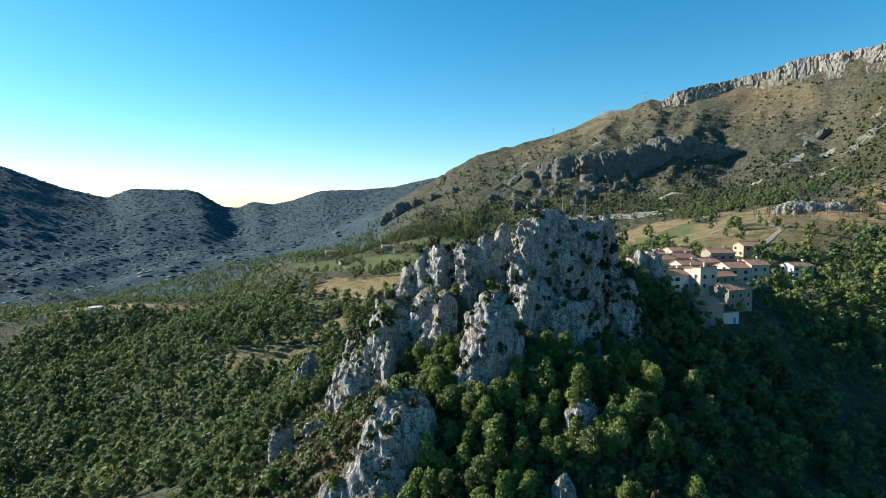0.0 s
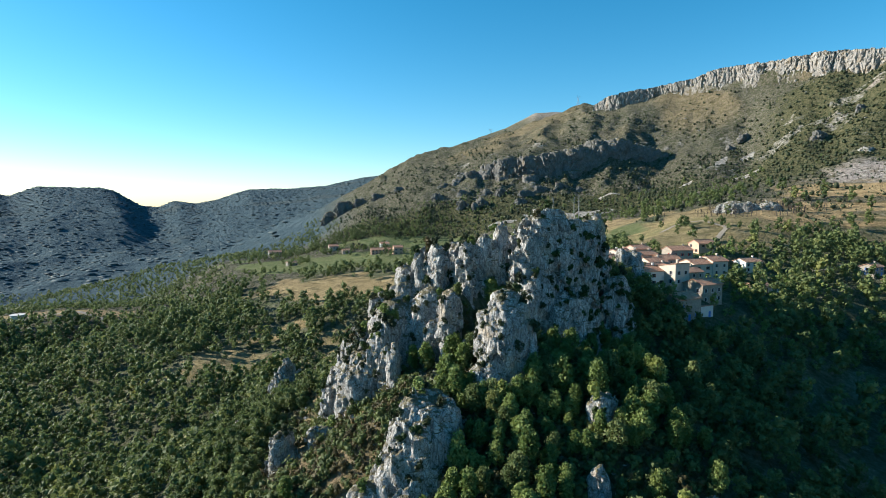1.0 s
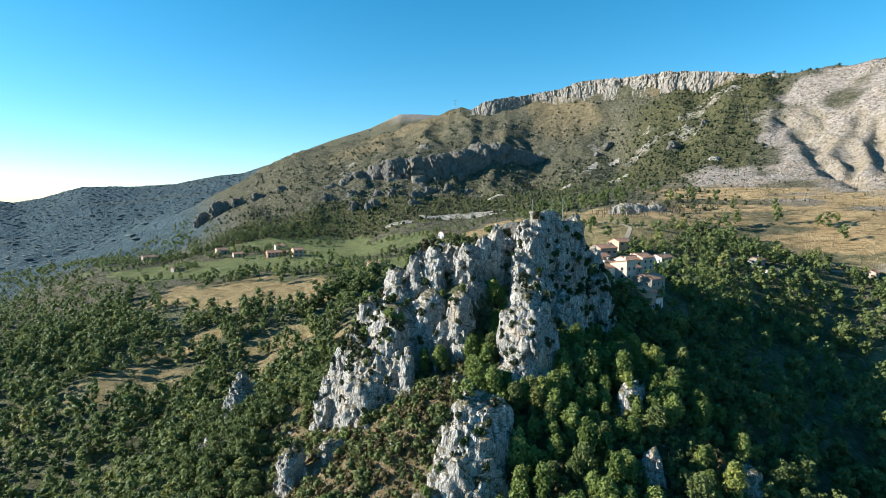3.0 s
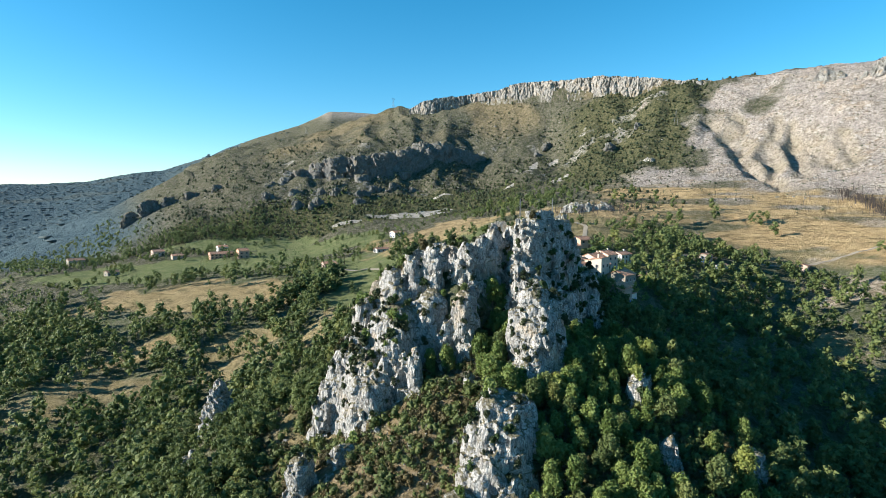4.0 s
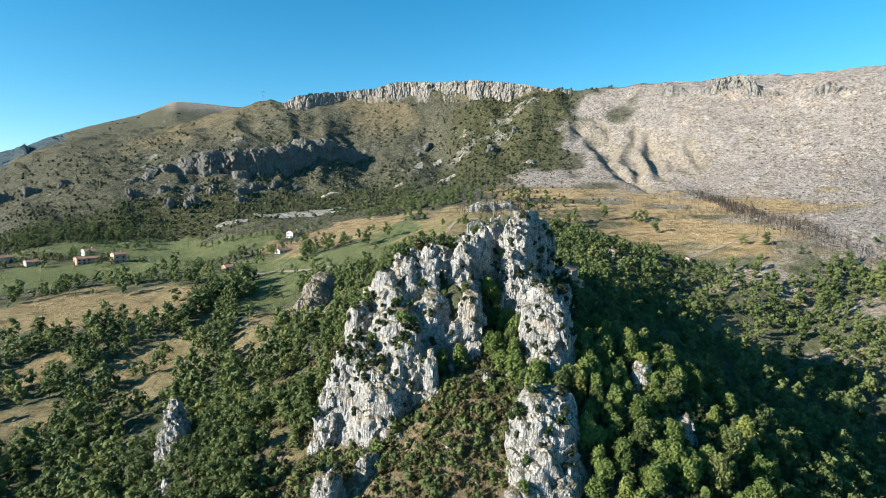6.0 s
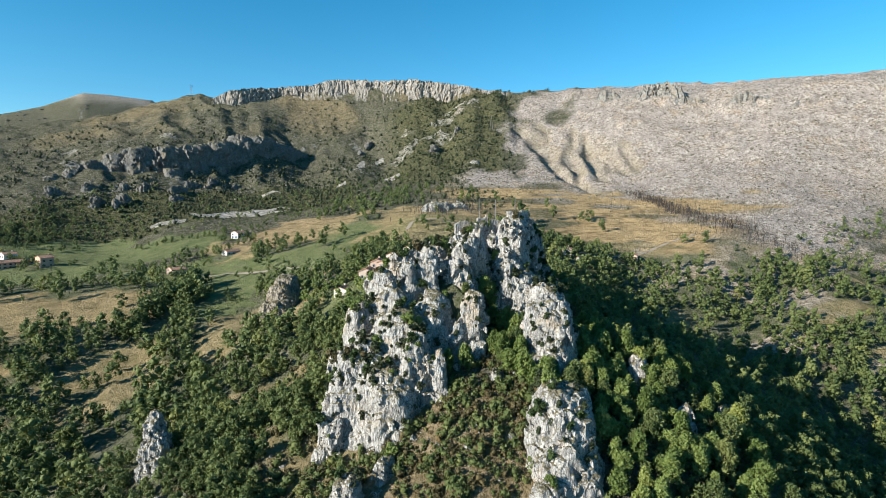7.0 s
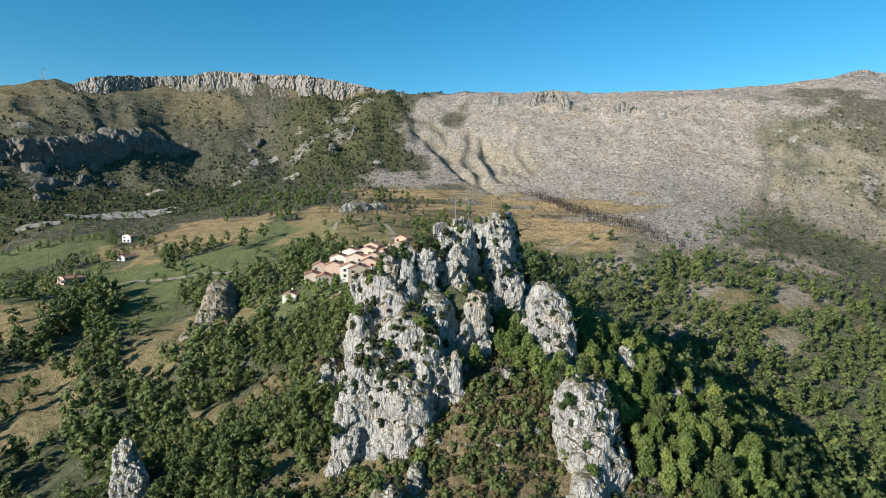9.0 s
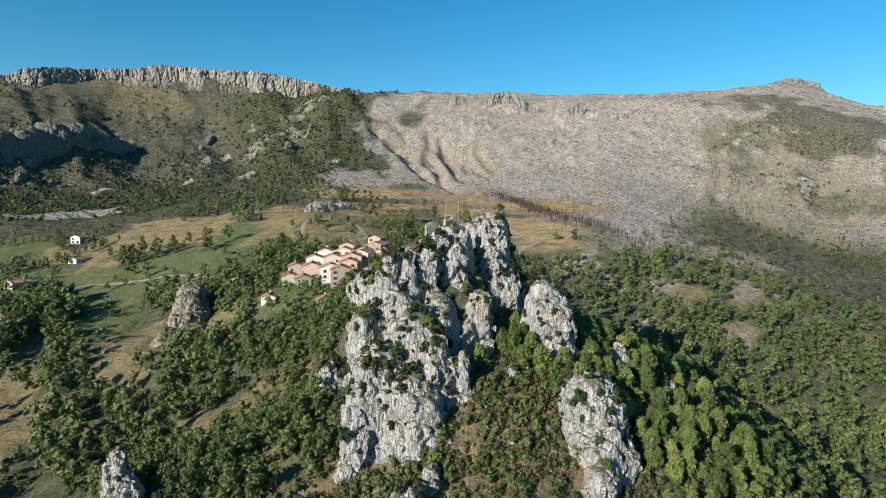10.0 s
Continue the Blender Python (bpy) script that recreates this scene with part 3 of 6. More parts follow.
LAND = make_ground()
ROCK = make_rock("limestone")
OAK_LEAF = make_leaf("oak_leaves", (0.120, 0.172, 0.046), (0.285, 0.340, 0.105))
WOOD_LEAF = make_leaf("wood_leaves", (0.092, 0.126, 0.043), (0.215, 0.250, 0.088))
BELT_LEAF = make_leaf("belt_leaves", (0.075, 0.108, 0.038), (0.165, 0.200, 0.075), 0.4)
DARK_LEAF = make_leaf("dark_leaves", (0.038, 0.066, 0.020), (0.085, 0.125, 0.038), 0.2)
SCRUB_LEAF = make_leaf("scrub_leaves", (0.034, 0.048, 0.022), (0.080, 0.096, 0.042), 0.2)
RUST_LEAF = make_leaf("rusty_leaves", (0.072, 0.066, 0.028), (0.165, 0.125, 0.058), 0.25)
HEATH_LEAF = make_leaf("heath_leaves", (0.075, 0.102, 0.032), (0.180, 0.205, 0.070), 0.25)
BARK = plain("bark", (0.11, 0.085, 0.06), 0.95, 0.3, 6, relief=0.6)
CHAR = plain("charred_wood", (0.045, 0.038, 0.034), 0.95, 0.3, 3)


# ---- mesh helpers ----
def mesh_from(name, verts, faces, mat, smooth=False, tint=None):
    me = bpy.data.meshes.new(name)
    verts, faces = np.asarray(verts, np.float32), np.asarray(faces, np.int32)
    n, k = faces.shape
    me.vertices.add(len(verts))
    me.vertices.foreach_set("co", verts.ravel())
    me.loops.add(n * k)
    me.loops.foreach_set("vertex_index", faces.ravel())
    me.polygons.add(n)
    me.polygons.foreach_set("loop_start", np.arange(0, n * k, k, dtype=np.int32))
    me.update(calc_edges=True)
    me.validate()
    me.polygons.foreach_set("use_smooth", np.full(len(me.polygons), smooth))
    if tint is not None:
        me.attributes.new("tint", "FLOAT", "POINT").data.foreach_set("value", np.asarray(tint, np.float32))
    me.materials.append(mat)
    return me


def part(name, bm, material, parent, label=""):
    me = bpy.data.meshes.new(name)
    bm.to_mesh(me)
    bm.free()
    me.materials.append(material)
    ob = new(name, me)
    ob.parent = parent
    return tagged(ob, label)


def empty(name, m, label, category, group=""):
    ob = new(name)
    ob.matrix_world = m
    return tagged(ob, label, category, group)


def box(bm, x0, y0, z0, x1, y1, z1):
    v = [bm.verts.new((x, y, z)) for z in (z0, z1) for x, y in ((x0, y0), (x1, y0), (x1, y1), (x0, y1))]
    for f in ((3, 2, 1, 0), (4, 5, 6, 7), (0, 1, 5, 4), (1, 2, 6, 5), (2, 3, 7, 6), (3, 0, 4, 7)):
        bm.faces.new([v[i] for i in f])


def tube(bm, p, q, r0, r1, sides=6):
    p, q = Vector(p), Vector(q)
    w = (q - p).normalized()
    u = w.orthogonal().normalized()
    v = w.cross(u)
    ring = [[bm.verts.new(c + (u * math.cos(k * math.tau / sides) + v * math.sin(k * math.tau / sides)) * r) for k in range(sides)] for c, r in ((p, r0), (q, r1))]
    for k in range(sides):
        bm.faces.new((ring[0][k], ring[0][(k + 1) % sides], ring[1][(k + 1) % sides], ring[1][k]))
    bm.faces.new(ring[1])
    bm.faces.new(ring[0][::-1])


# ---- ground sheet ----
def build_ground():
    na, nr = ZZ.shape
    verts = np.stack([GX, GY, ZZ], -1).reshape(-1, 3)
    i, j = np.meshgrid(np.arange(na), np.arange(nr - 1), indexing="ij")
    k = (i + 1) % na
    quads = np.stack([i * nr + j, i * nr + j + 1, k * nr + j + 1, k * nr + j], -1).reshape(-1, 4)
    me = mesh_from("ground", verts, quads, LAND, True)
    x, y = GX.ravel(), GY.ravel()
    a, r = polar(x, y)
    meadow, dry, bare = patch(x, y, MEADOWS), patch(x, y, DRY), bare_flank(x, y)
    gold = band(46, 92, 5, a + 3 * fbm(x / 30, y / 30, 8.0, 2)) * band(262, 470, 30, r + 22 * fbm(x / 25, y / 25, 9.0, 2))
    gold = gold * (0.15 + 0.85 * step(-0.35, 0.1, fbm(ZZ.ravel() / 5, a / 9, 2.2, 3) + 0.15 - 0.5 * step(395, 450, r)))
    high = band(5, 60, 6, a) * step(700, 860, r) * 0.8 * step(-0.3, 0.4, fbm(x / 80, y / 80, 6.0, 3)) * (1 - step(1500, 2000, r))
    dry = np.maximum.reduce([np.where(y > 345, 0.7, 0.5) * dry, gold, 0.38 * high])
    thin = band(72, 116, 6, a) * band(180, 430, 30, r) * step(-0.2, 0.3, fbm(x / 26, y / 26, 6.1, 3))
    dry = np.maximum(dry, 0.5 * thin)
    bare = np.maximum(bare, 0.6 * thin)
    # spreads the haze-tinted wood colour over the distant land
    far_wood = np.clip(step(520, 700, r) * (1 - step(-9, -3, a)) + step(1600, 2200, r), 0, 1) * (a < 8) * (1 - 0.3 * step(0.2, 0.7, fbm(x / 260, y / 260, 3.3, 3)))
    grass = (1 - step(300, 360, r)) * (a > -75)
    meadow = np.maximum(meadow, grass * np.maximum(0.35, 0.55 * patch(x, y, DRY)))
    near_wood = 0.05 * (1 - step(280, 330, r)) * (1 - meadow) * (1 - dry)
    bare = np.maximum(bare, band(4, 40, 4, a) * step(2600, 3000, r) * 0.7 * step(600, 720, ZZ.ravel() + 60 * fbm(x / 160, y / 160, 1.1, 3)))
    dz = np.gradient(ZZ, axis=1) / np.maximum(np.gradient(RR)[None, :], 0.1)
    da = np.gradient(ZZ, axis=0) / np.maximum(np.radians(0.34) * R2, 1.0)
    slope = np.hypot(dz, np.where(R2 > 20, da, 0))
    rocky = step(1.1, 1.6, slope).ravel() * step(300, 420, r) * (1 - 0.8 * (a < 60)) + (0.5 - 0.2 * (r > 740)) * mount.ravel() * step(0.1, 0.7, fbm(x / 38, y / 38, 1.7, 4)) * (1 - meadow)
    rocky = np.clip(rocky, 0, 1) * (1 - 0.6 * (r > 2000))
    scree = patch(x, y, SCREE)
    rocky = np.maximum(rocky * (1 - 0.8 * bare), scree)
    clay = np.clip(np.maximum((gully * (A2 > 90)).ravel() * step(-0.3, 0.2, fbm(x / 22, y / 22, 3.9, 3) + 0.25), BADLAND.ravel() * (0.55 + 0.45 * step(-0.2, 0.4, fbm(x / 14, y / 14, 3.9, 3)))), 0, 1)
    bushy = np.maximum.reduce([band(36, 64, 12, a) * band(455, 830, 50, r), band(-8, 40, 4, a) * band(435, 590, 30, r) * 0.95, 0.42 * mount.ravel() * (a < 62), 0.7 * band(94, 128, 6, a) * band(430, 800, 60, r)])
    bushy = bushy * (1 - band(12, 40, 6, a) * band(700, 900, 40, r) * 0.3)
    me.attributes.new("bushy", "FLOAT", "POINT").data.foreach_set("value", bushy.astype(np.float32))
    cover = np.stack([meadow * (1 - gold), dry, bare * (1 - gold), 0.85 * clay], -1)
    me.attributes.new("cover", "FLOAT_COLOR", "POINT").data.foreach_set("color", cover.astype(np.float32).ravel())
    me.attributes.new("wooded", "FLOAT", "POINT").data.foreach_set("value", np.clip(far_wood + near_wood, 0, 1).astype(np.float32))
    me.attributes.new("rocky", "FLOAT", "POINT").data.foreach_set("value", rocky.astype(np.float32))
    tagged(new("ground", me), "rolling valley and mountainside of scrub, dry fields, meadows and pale limestone", "ground", kind="structure")


build_ground()

# ---- rocks ----
TREES_KEEP_OFF = []


CELL_TABLE = np.random.default_rng(77).uniform(-1, 1, (64 * 64 * 64, 4)).astype(np.float32)


def cells(x, y, z):
    """Jittered cells: distance to the nearest, gap to the next, and a value for each cell."""
    ix, iy, iz = (np.floor(q).astype(np.int32) for q in (x, y, z))
    fx, fy, fz = ((q - i).astype(np.float32) for q, i in ((x, ix), (y, iy), (z, iz)))
    d1, d2, val = np.full(x.shape, 81.0, np.float32), np.full(x.shape, 81.0, np.float32), np.zeros(x.shape, np.float32)
    for dx in (-1, 0, 1):
        for dy in (-1, 0, 1):
            for dz in (-1, 0, 1):
                t = CELL_TABLE[(((ix + dx) & 63) * 64 + ((iy + dy) & 63)) * 64 + ((iz + dz) & 63)]
                d = (fx - (dx + 0.5) - 0.48 * t[..., 0]) ** 2 + (fy - (dy + 0.5) - 0.48 * t[..., 1]) ** 2 + (fz - (dz + 0.5) - 0.48 * t[..., 2]) ** 2
                win = d < d1
                val = np.where(win, t[..., 3], val)
                d2 = np.where(win, d1, np.minimum(d2, d))
                d1 = np.minimum(d1, d)
    d1, d2 = np.sqrt(d1), np.sqrt(d2)
    return d1, d2 - d1, val


def surface_net(field, org, h, tag):
    """Quads round the region where field is below zero, with the tag of the grid cell of each quad."""
    inside = field < 0
    nx, ny, nz = field.shape
    corners = [inside[i:nx - 1 + i, j:ny - 1 + j, k:nz - 1 + k] for i in (0, 1) for j in (0, 1) for k in (0, 1)]
    count = sum(c.astype(np.int8) for c in corners)
    ci, cj, ck = np.nonzero((count > 0) & (count < 8))
    index = np.full((nx - 1, ny - 1, nz - 1), -1, np.int32)
    index[ci, cj, ck] = np.arange(len(ci))
    total, hits = np.zeros((len(ci), 3)), np.zeros(len(ci))
    for axis in range(3):
        for p in (0, 1):
            for q in (0, 1):
                o = np.insert(np.array((p, q)), axis, 0)
                e = o.copy()
                e[axis] = 1
                f0, f1 = field[ci + o[0], cj + o[1], ck + o[2]], field[ci + e[0], cj + e[1], ck + e[2]]
                cut = (f0 < 0) != (f1 < 0)
                t = np.where(cut, f0 / np.where(cut, f0 - f1, 1), 0)
                total += (o[None] + (e - o)[None] * t[:, None]) * cut[:, None]
                hits += cut
    verts = org + h * (np.stack([ci, cj, ck], -1) + total / hits[:, None])
    quads = []
    for axis in range(3):
        u, w = (axis + 1) % 3, (axis + 2) % 3
        lo, hi = [slice(1, -1)] * 3, [slice(1, -1)] * 3
        lo[axis], hi[axis] = slice(0, -1), slice(1, None)
        s0, s1 = inside[tuple(lo)], inside[tuple(hi)]
        for sign in (True, False):
            g = np.stack(np.nonzero((s0 == sign) & (s1 != sign)), -1)
            g[:, u] += 1
            g[:, w] += 1
            ring = []
            for du, dw in ((0, 0), (-1, 0), (-1, -1), (0, -1)):
                c = g.copy()
                c[:, u] += du
                c[:, w] += dw
                ring.append(index[c[:, 0], c[:, 1], c[:, 2]])
            ring = np.stack(ring, -1)
            quads.append(ring if sign else ring[:, ::-1])
    quads = np.concatenate(quads)
    return verts, quads, tag[ci, cj, ck][quads[:, 0]]


def whole_parts(quads, owner):
    """Owners of the quads, changed until each part is one connected piece; loose crumbs get -1."""
    n = len(quads)
    sides = np.sort(np.concatenate([quads[:, [k, (k + 1) % 4]] for k in range(4)]), axis=1)
    code = sides[:, 0].astype(np.int64) * (quads.max() + 1) + sides[:, 1]
    face = np.tile(np.arange(n), 4)
    order = np.argsort(code, kind="stable")
    same = np.nonzero(code[order][1:] == code[order][:-1])[0]
    fa, fb = face[order][same], face[order][same + 1]

    def pieces(joined_):
        lab = np.arange(n)
        pa, pb = fa[joined_], fb[joined_]
        while True:
            old = lab.copy()
            low = np.minimum(lab[pa], lab[pb])
            np.minimum.at(lab, pa, low)
            np.minimum.at(lab, pb, low)
            lab = lab[lab]
            if (lab == old).all():
                return lab

    lab = pieces(np.ones(len(fa), bool))
    owner = np.where(lab == np.bincount(lab).argmax(), owner, -1)
    for _ in range(4):
        lab = pieces(owner[fa] == owner[fb])
        count = np.bincount(lab, minlength=n)
        largest = {k: np.where(owner[lab] == k, count[lab], 0).max() for k in np.unique(owner)}
        stray = np.array([count[lab[i]] < largest[owner[i]] for i in range(n)]) & (owner >= 0)
        if not stray.any():
            break
        gift = np.full(n, -1)
        for p, q in ((fa, fb), (fb, fa)):
            edge = stray[p] & ~stray[q] & (owner[q] >= 0)
            gift[lab[p[edge]]] = owner[q[edge]]
        owner = np.where(stray & (gift[lab] >= 0), gift[lab], owner)
    return owner


def rock(name, columns, label, category="rock", cell=0.54, scale=1.0, stone=None, weld=1.8):
    """One weathered rock: bodies welded into a mass, cracked along upright joints, stepped by ledges, pitted; each body is a part."""
    x, y = columns[0][0], columns[0][1]
    thing = empty(name, Matrix.Translation((x, y, columns[0][2])), label, category)
    cols = [dict(zip(("x", "y", "base", "top", "a", "b", "turn", "square", "lean", "rough"), c)) for c in columns]
    pad = 4.0 * scale
    lo = np.array([min(c["x"] - max(c["a"], c["b"]) - pad for c in cols), min(c["y"] - max(c["a"], c["b"]) - pad for c in cols), min(c["base"] for c in cols) - 1.0])
    hi = np.array([max(c["x"] + max(c["a"], c["b"]) + pad + 4 for c in cols), max(c["y"] + max(c["a"], c["b"]) + pad + 4 for c in cols), max(c["top"] for c in cols) + 3.0])
    shape = tuple(np.ceil((hi - lo) / cell).astype(int))
    field, best, tag, calm = np.full(shape, 9.0 * scale, np.float32), np.full(shape, 99.0, np.float32), np.zeros(shape, np.int16), np.ones(shape, np.float32)
    gx, gy, gz = (lo[k] + cell * np.arange(shape[k]) for k in range(3))
    for n, c in enumerate(cols):
        TREES_KEEP_OFF.append((c["x"], c["y"], c["a"], c["b"], c["turn"]))
        lean, rough = c.get("lean", (0, 0)), c.get("rough", 1.0)
        reach = max(c["a"], c["b"]) + pad
        si = np.nonzero((gx > c["x"] - reach + min(0, lean[0])) & (gx < c["x"] + reach + max(0, lean[0])))[0]
        sj = np.nonzero((gy > c["y"] - reach + min(0, lean[1])) & (gy < c["y"] + reach + max(0, lean[1])))[0]
        sk = np.nonzero(gz < c["top"] + 3.0)[0]
        box_ = np.ix_(si, sj, sk)
        bx, by, bz = gx[si][:, None, None], gy[sj][None, :, None], gz[sk][None, None, :]
        tall = c["top"] - c["base"]
        f = np.clip((bz - c["base"]) / tall, 0, 1)
        dx, dy = bx - c["x"] - lean[0] * f, by - c["y"] - lean[1] * f
        cs, sn = math.cos(radians(c["turn"])), math.sin(radians(c["turn"]))
        u, v = (dx * cs + dy * sn) / c["a"], (-dx * sn + dy * cs) / c["b"]
        rho = (np.abs(u) ** 2.6 + np.abs(v) ** 2.6) ** (1 / 2.6)
        sq = c.get("square", 0.45)
        girth = (1 - np.minimum(0.999, f ** (1 / max(0.75, sq))) ** 2) ** (sq / 2) * (1 + 0.10 * (1 - f))
        tilt = 0.28 * math.sin(n * 2.3 + c["x"]), 0.28 * math.cos(n * 3.1 + c["y"])
        d = np.maximum((rho - girth) * min(c["a"], c["b"]), (bz - c["top"] + tilt[0] * dx + tilt[1] * dy) * 0.8)
        d = d.astype(np.float32)
        old = field[box_]
        m = np.clip(0.5 + 0.5 * (old - d) / weld, 0, 1)
        field[box_] = old + (d - old) * m - weld * m * (1 - m)
        calm[box_] = calm[box_] * (1 - m) + rough * m
        win = d < best[box_]
        best[box_], tag[box_] = np.where(win, d, best[box_]), np.where(win, n, tag[box_])
    land = ground(gx[:, None], gy[None, :])[:, :, None]
    near = np.nonzero((np.abs(field) < 2.6 * scale) & (gz[None, None, :] > land - 2.0 * scale))
    wx, wy, wz = (lo[k] + cell * near[k] for k in range(3))
    wx, wy, wz = wx / scale, wy / scale, wz / scale
    wa, wb = fbm(wx / 7, wy / 7, wz / 10, 3), fbm(wx / 7 + 31, wy / 7, wz / 10 + 9, 3)
    ux, uy, uz = wx + 1.0 * wa + 0.18 * wz, wy + 1.0 * wb, wz + 1.5 * wa
    _, gap1, v1 = cells(ux / 4.6, uy / 4.6, uz / 9)
    _, gap2, v2 = cells(ux / 2.2, uy / 2.2, uz / 3.0)
    _, gap3, v3 = cells(ux / 0.95, uy / 0.95, wz / 1.15)
    push = 0.7 * wb + 0.7 * v1 - 0.85 * (1 - step(0, 0.15, gap1)) + 0.5 * v2 - 0.38 * (1 - step(0, 0.16, gap2)) + 0.18 * v3 - 0.18 * (1 - step(0, 0.25, gap3))
    push = push + 0.38 * fbm(wx / 3.5, wy / 3.5, wz / 1.8, 3) - 0.2 * step(0.42, 0.75, fbm(wx / 1.9, wy / 1.9 + 40, wz / 1.5, 2))
    size = np.array([min(1.0, 0.3 + min(c["a"], c["b"]) / 5) for c in cols])
    field[near] -= (push * scale * calm[near] * size[tag[near]]).astype(np.float32)
    verts, quads, owner = surface_net(field, lo, cell, tag)
    above = (verts[:, 2] > ground(verts[:, 0], verts[:, 1]) - 1.8 * scale)[quads].any(axis=1)
    verts -= np.array((x, y, columns[0][2]))
    quads, owner = quads[above], whole_parts(quads[above], owner[above])
    for n in range(len(cols)):
        mine = quads[owner == n]
        if len(mine) < 8:
            continue
        used, flat = np.unique(mine, return_inverse=True)
        me = mesh_from("rock_face", verts[used], flat.reshape(-1, 4), stone or ROCK, False)
        ob = new("pillar" if len(cols) > 1 else "rock_face", me)
        ob.parent = thing
        ROCKS.append(ob)
    return thing


ROCKS = []
rock("rock_outcrop", [
    (32, 156, 54, 97.3, 15, 6.5, 20, 0.26), (45, 167, 56, 96.5, 7.5, 7, 40, 0.3), (51, 157, 55, 80, 4.5, 4.5, 0, 0.4), (34, 148, 54, 76, 9, 4.5, 15, 0.4),
    (22, 148, 54, 82, 4, 4.5, 30, 0.4), (36, 174, 56, 94.5, 10, 6, 56, 0.3), (17, 161, 56, 94.5, 4, 4, 10, 0.4), (12, 160, 56, 91.5, 3.6, 4.2, 80, 0.4),
    (6.5, 159, 54, 90.3, 3.0, 4.5, 10, 0.42), (-0.8, 166, 54, 89.2, 4.2, 4.4, 30, 0.34), (-6.2, 168.5, 50, 86.2, 2.6, 3.4, 20, 0.4), (-10.3, 175, 44, 82, 3.2, 4.6, 20, 0.4),
    (-0.5, 177, 50, 87.5, 6, 5.5, 0, 0.45), (2, 187, 44, 81, 6.5, 6, 0, 0.5), (10, 174, 54, 89.5, 8, 7.5, 0, 0.4), (23, 173, 56, 91.5, 8.5, 8, 0, 0.45),
    (-17, 177, 40, 72, 5, 6, 0, 0.45), (-25.5, 171, 34, 61, 5.5, 6, 30, 0.5), (-29, 170, 32, 52.5, 5, 5.5, 30, 0.5), (-33, 171.5, 30, 46, 3.6, 3.2, 0, 0.5),
    (-17.5, 155, 42, 67, 3.2, 4.2, 30, 0.42), (-14.6, 149.5, 42, 64.5, 2.1, 2.6, 0, 0.6), (0.3, 149.6, 46, 77.4, 3.8, 4.2, 20, 0.45), (-4.2, 152, 46, 70, 2.6, 3, 0, 0.5),
    (-14, 164, 40, 73, 10, 10, 20, 0.8, (0, 0), 0.6), (-22, 162, 36, 60, 8.5, 9, 0, 0.8, (0, 0), 0.7), (-4, 161, 46, 77, 8, 8, 0, 0.9, (0, 0), 0.4), (-13, 189, 36, 56, 7.5, 6, 20, 0.6),
    (-24, 156, 38, 55, 5, 6, 40, 0.6),
    (-10, 170, 40, 78, 7, 7, 20, 0.6), (-21, 169, 34, 66, 7, 7, 30, 0.7), (14, 165, 50, 86, 12, 7, 5, 0.5)], "jagged pale grey limestone outcrop with shrubs in its clefts")
rock("rock_pinnacle", [(10.2, 130.8, 46, 79.8, 8.6, 7.6, 30, 0.8, (2.6, 3.2)), (5.5, 128.5, 46, 64, 4, 4, 0, 0.7), (15.5, 130, 46, 66, 3.6, 4, 0, 0.7)], "pointed grey limestone pinnacle spotted with shrubs")
rock("rock_bluff", [(-9.5, 117, 30, 60.4, 8, 7.8, 30, 0.36, (1, 1)), (-15, 113.5, 28, 51, 5.6, 5.6, 10, 0.6), (-11, 110.5, 28, 48, 6, 5, 10, 0.6), (-21, 114, 28, 43, 5, 4, 20, 0.7)], "rounded pale limestone bluff among oak trees")
rock("boulder", [(29, 114, 52, 60.8, 3.8, 2.8, 20, 0.9)], "pale limestone boulder rising out of the trees")
rock("boulder", [(22, 99.5, 42, 52.0, 3.0, 2.6, 50, 0.8)], "grey boulder in the shade of oak trees")
rock("boulder", [(42, 93.5, 36, 46.5, 4.2, 3.4, 30, 0.9)], "broad grey boulder on the wooded slope")
rock("rock_stub", [(-44.5, 151, 24, 41.2, 4.6, 4, 40, 0.6), (-38, 147.5, 28, 37, 3.2, 2.6, 10, 0.6)], "low limestone stub at the foot of the outcrop")
rock("boulder", [(-35, 149.3, 33, 42.2, 3.6, 2.4, 20, 0.6)], "small weathered limestone boulder on dry grass")
rock("boulder", [(-4.5, 138.8, 54, 59, 1.3, 1.1, 0, 0.7)], "small pale boulder on the rusty slope")
rock("rock_spike", [(-56, 222, 10, 40.8, 10, 5.4, 62, 1.05, (2, 3))], "sharp leaning limestone spike among trees")
rock("boulder", [(-65, 199.5, 18, 28, 3, 2.4, 40, 0.8)], "grey boulder half hidden in bushes")
rock("rock_tooth", [(65, 186, 66, 84.8, 3.0, 3.2, 20, 0.5)], "narrow grey rock tooth above the village")
rock("rock_tooth", [(69.5, 185, 66, 85.4, 2.8, 3.2, 60, 0.5)], "narrow grey rock tooth above the village")
rock("lone_rock", [(430, 472, 130, 155, 11, 9, 20, 0.6)], "lone grey limestone rock on the scrub slope", cell=0.8)
rock("lone_rock", [(222, 352, 86, 104, 14, 8, -20, 0.6), (240, 345, 86, 103, 9, 8, -20, 0.6)], "broken white limestone rock among burnt bushes")

# ---- cliffs along the mountain ----
GREY_ROCK = make_rock("weathered_limestone", 0.66)
CLIFF_ROCK = make_rock("pale_cliff_limestone", 0.82, (1.02, 0.98, 0.94))
BROWN_ROCK = make_rock("brown_limestone", 0.72, (1.06, 0.94, 0.78))
# crag stone: a darker limestone whose colour also holds the crag's shade
CRAG_SHADE_ROCK = make_rock("dark_shaded_limestone", 0.42)


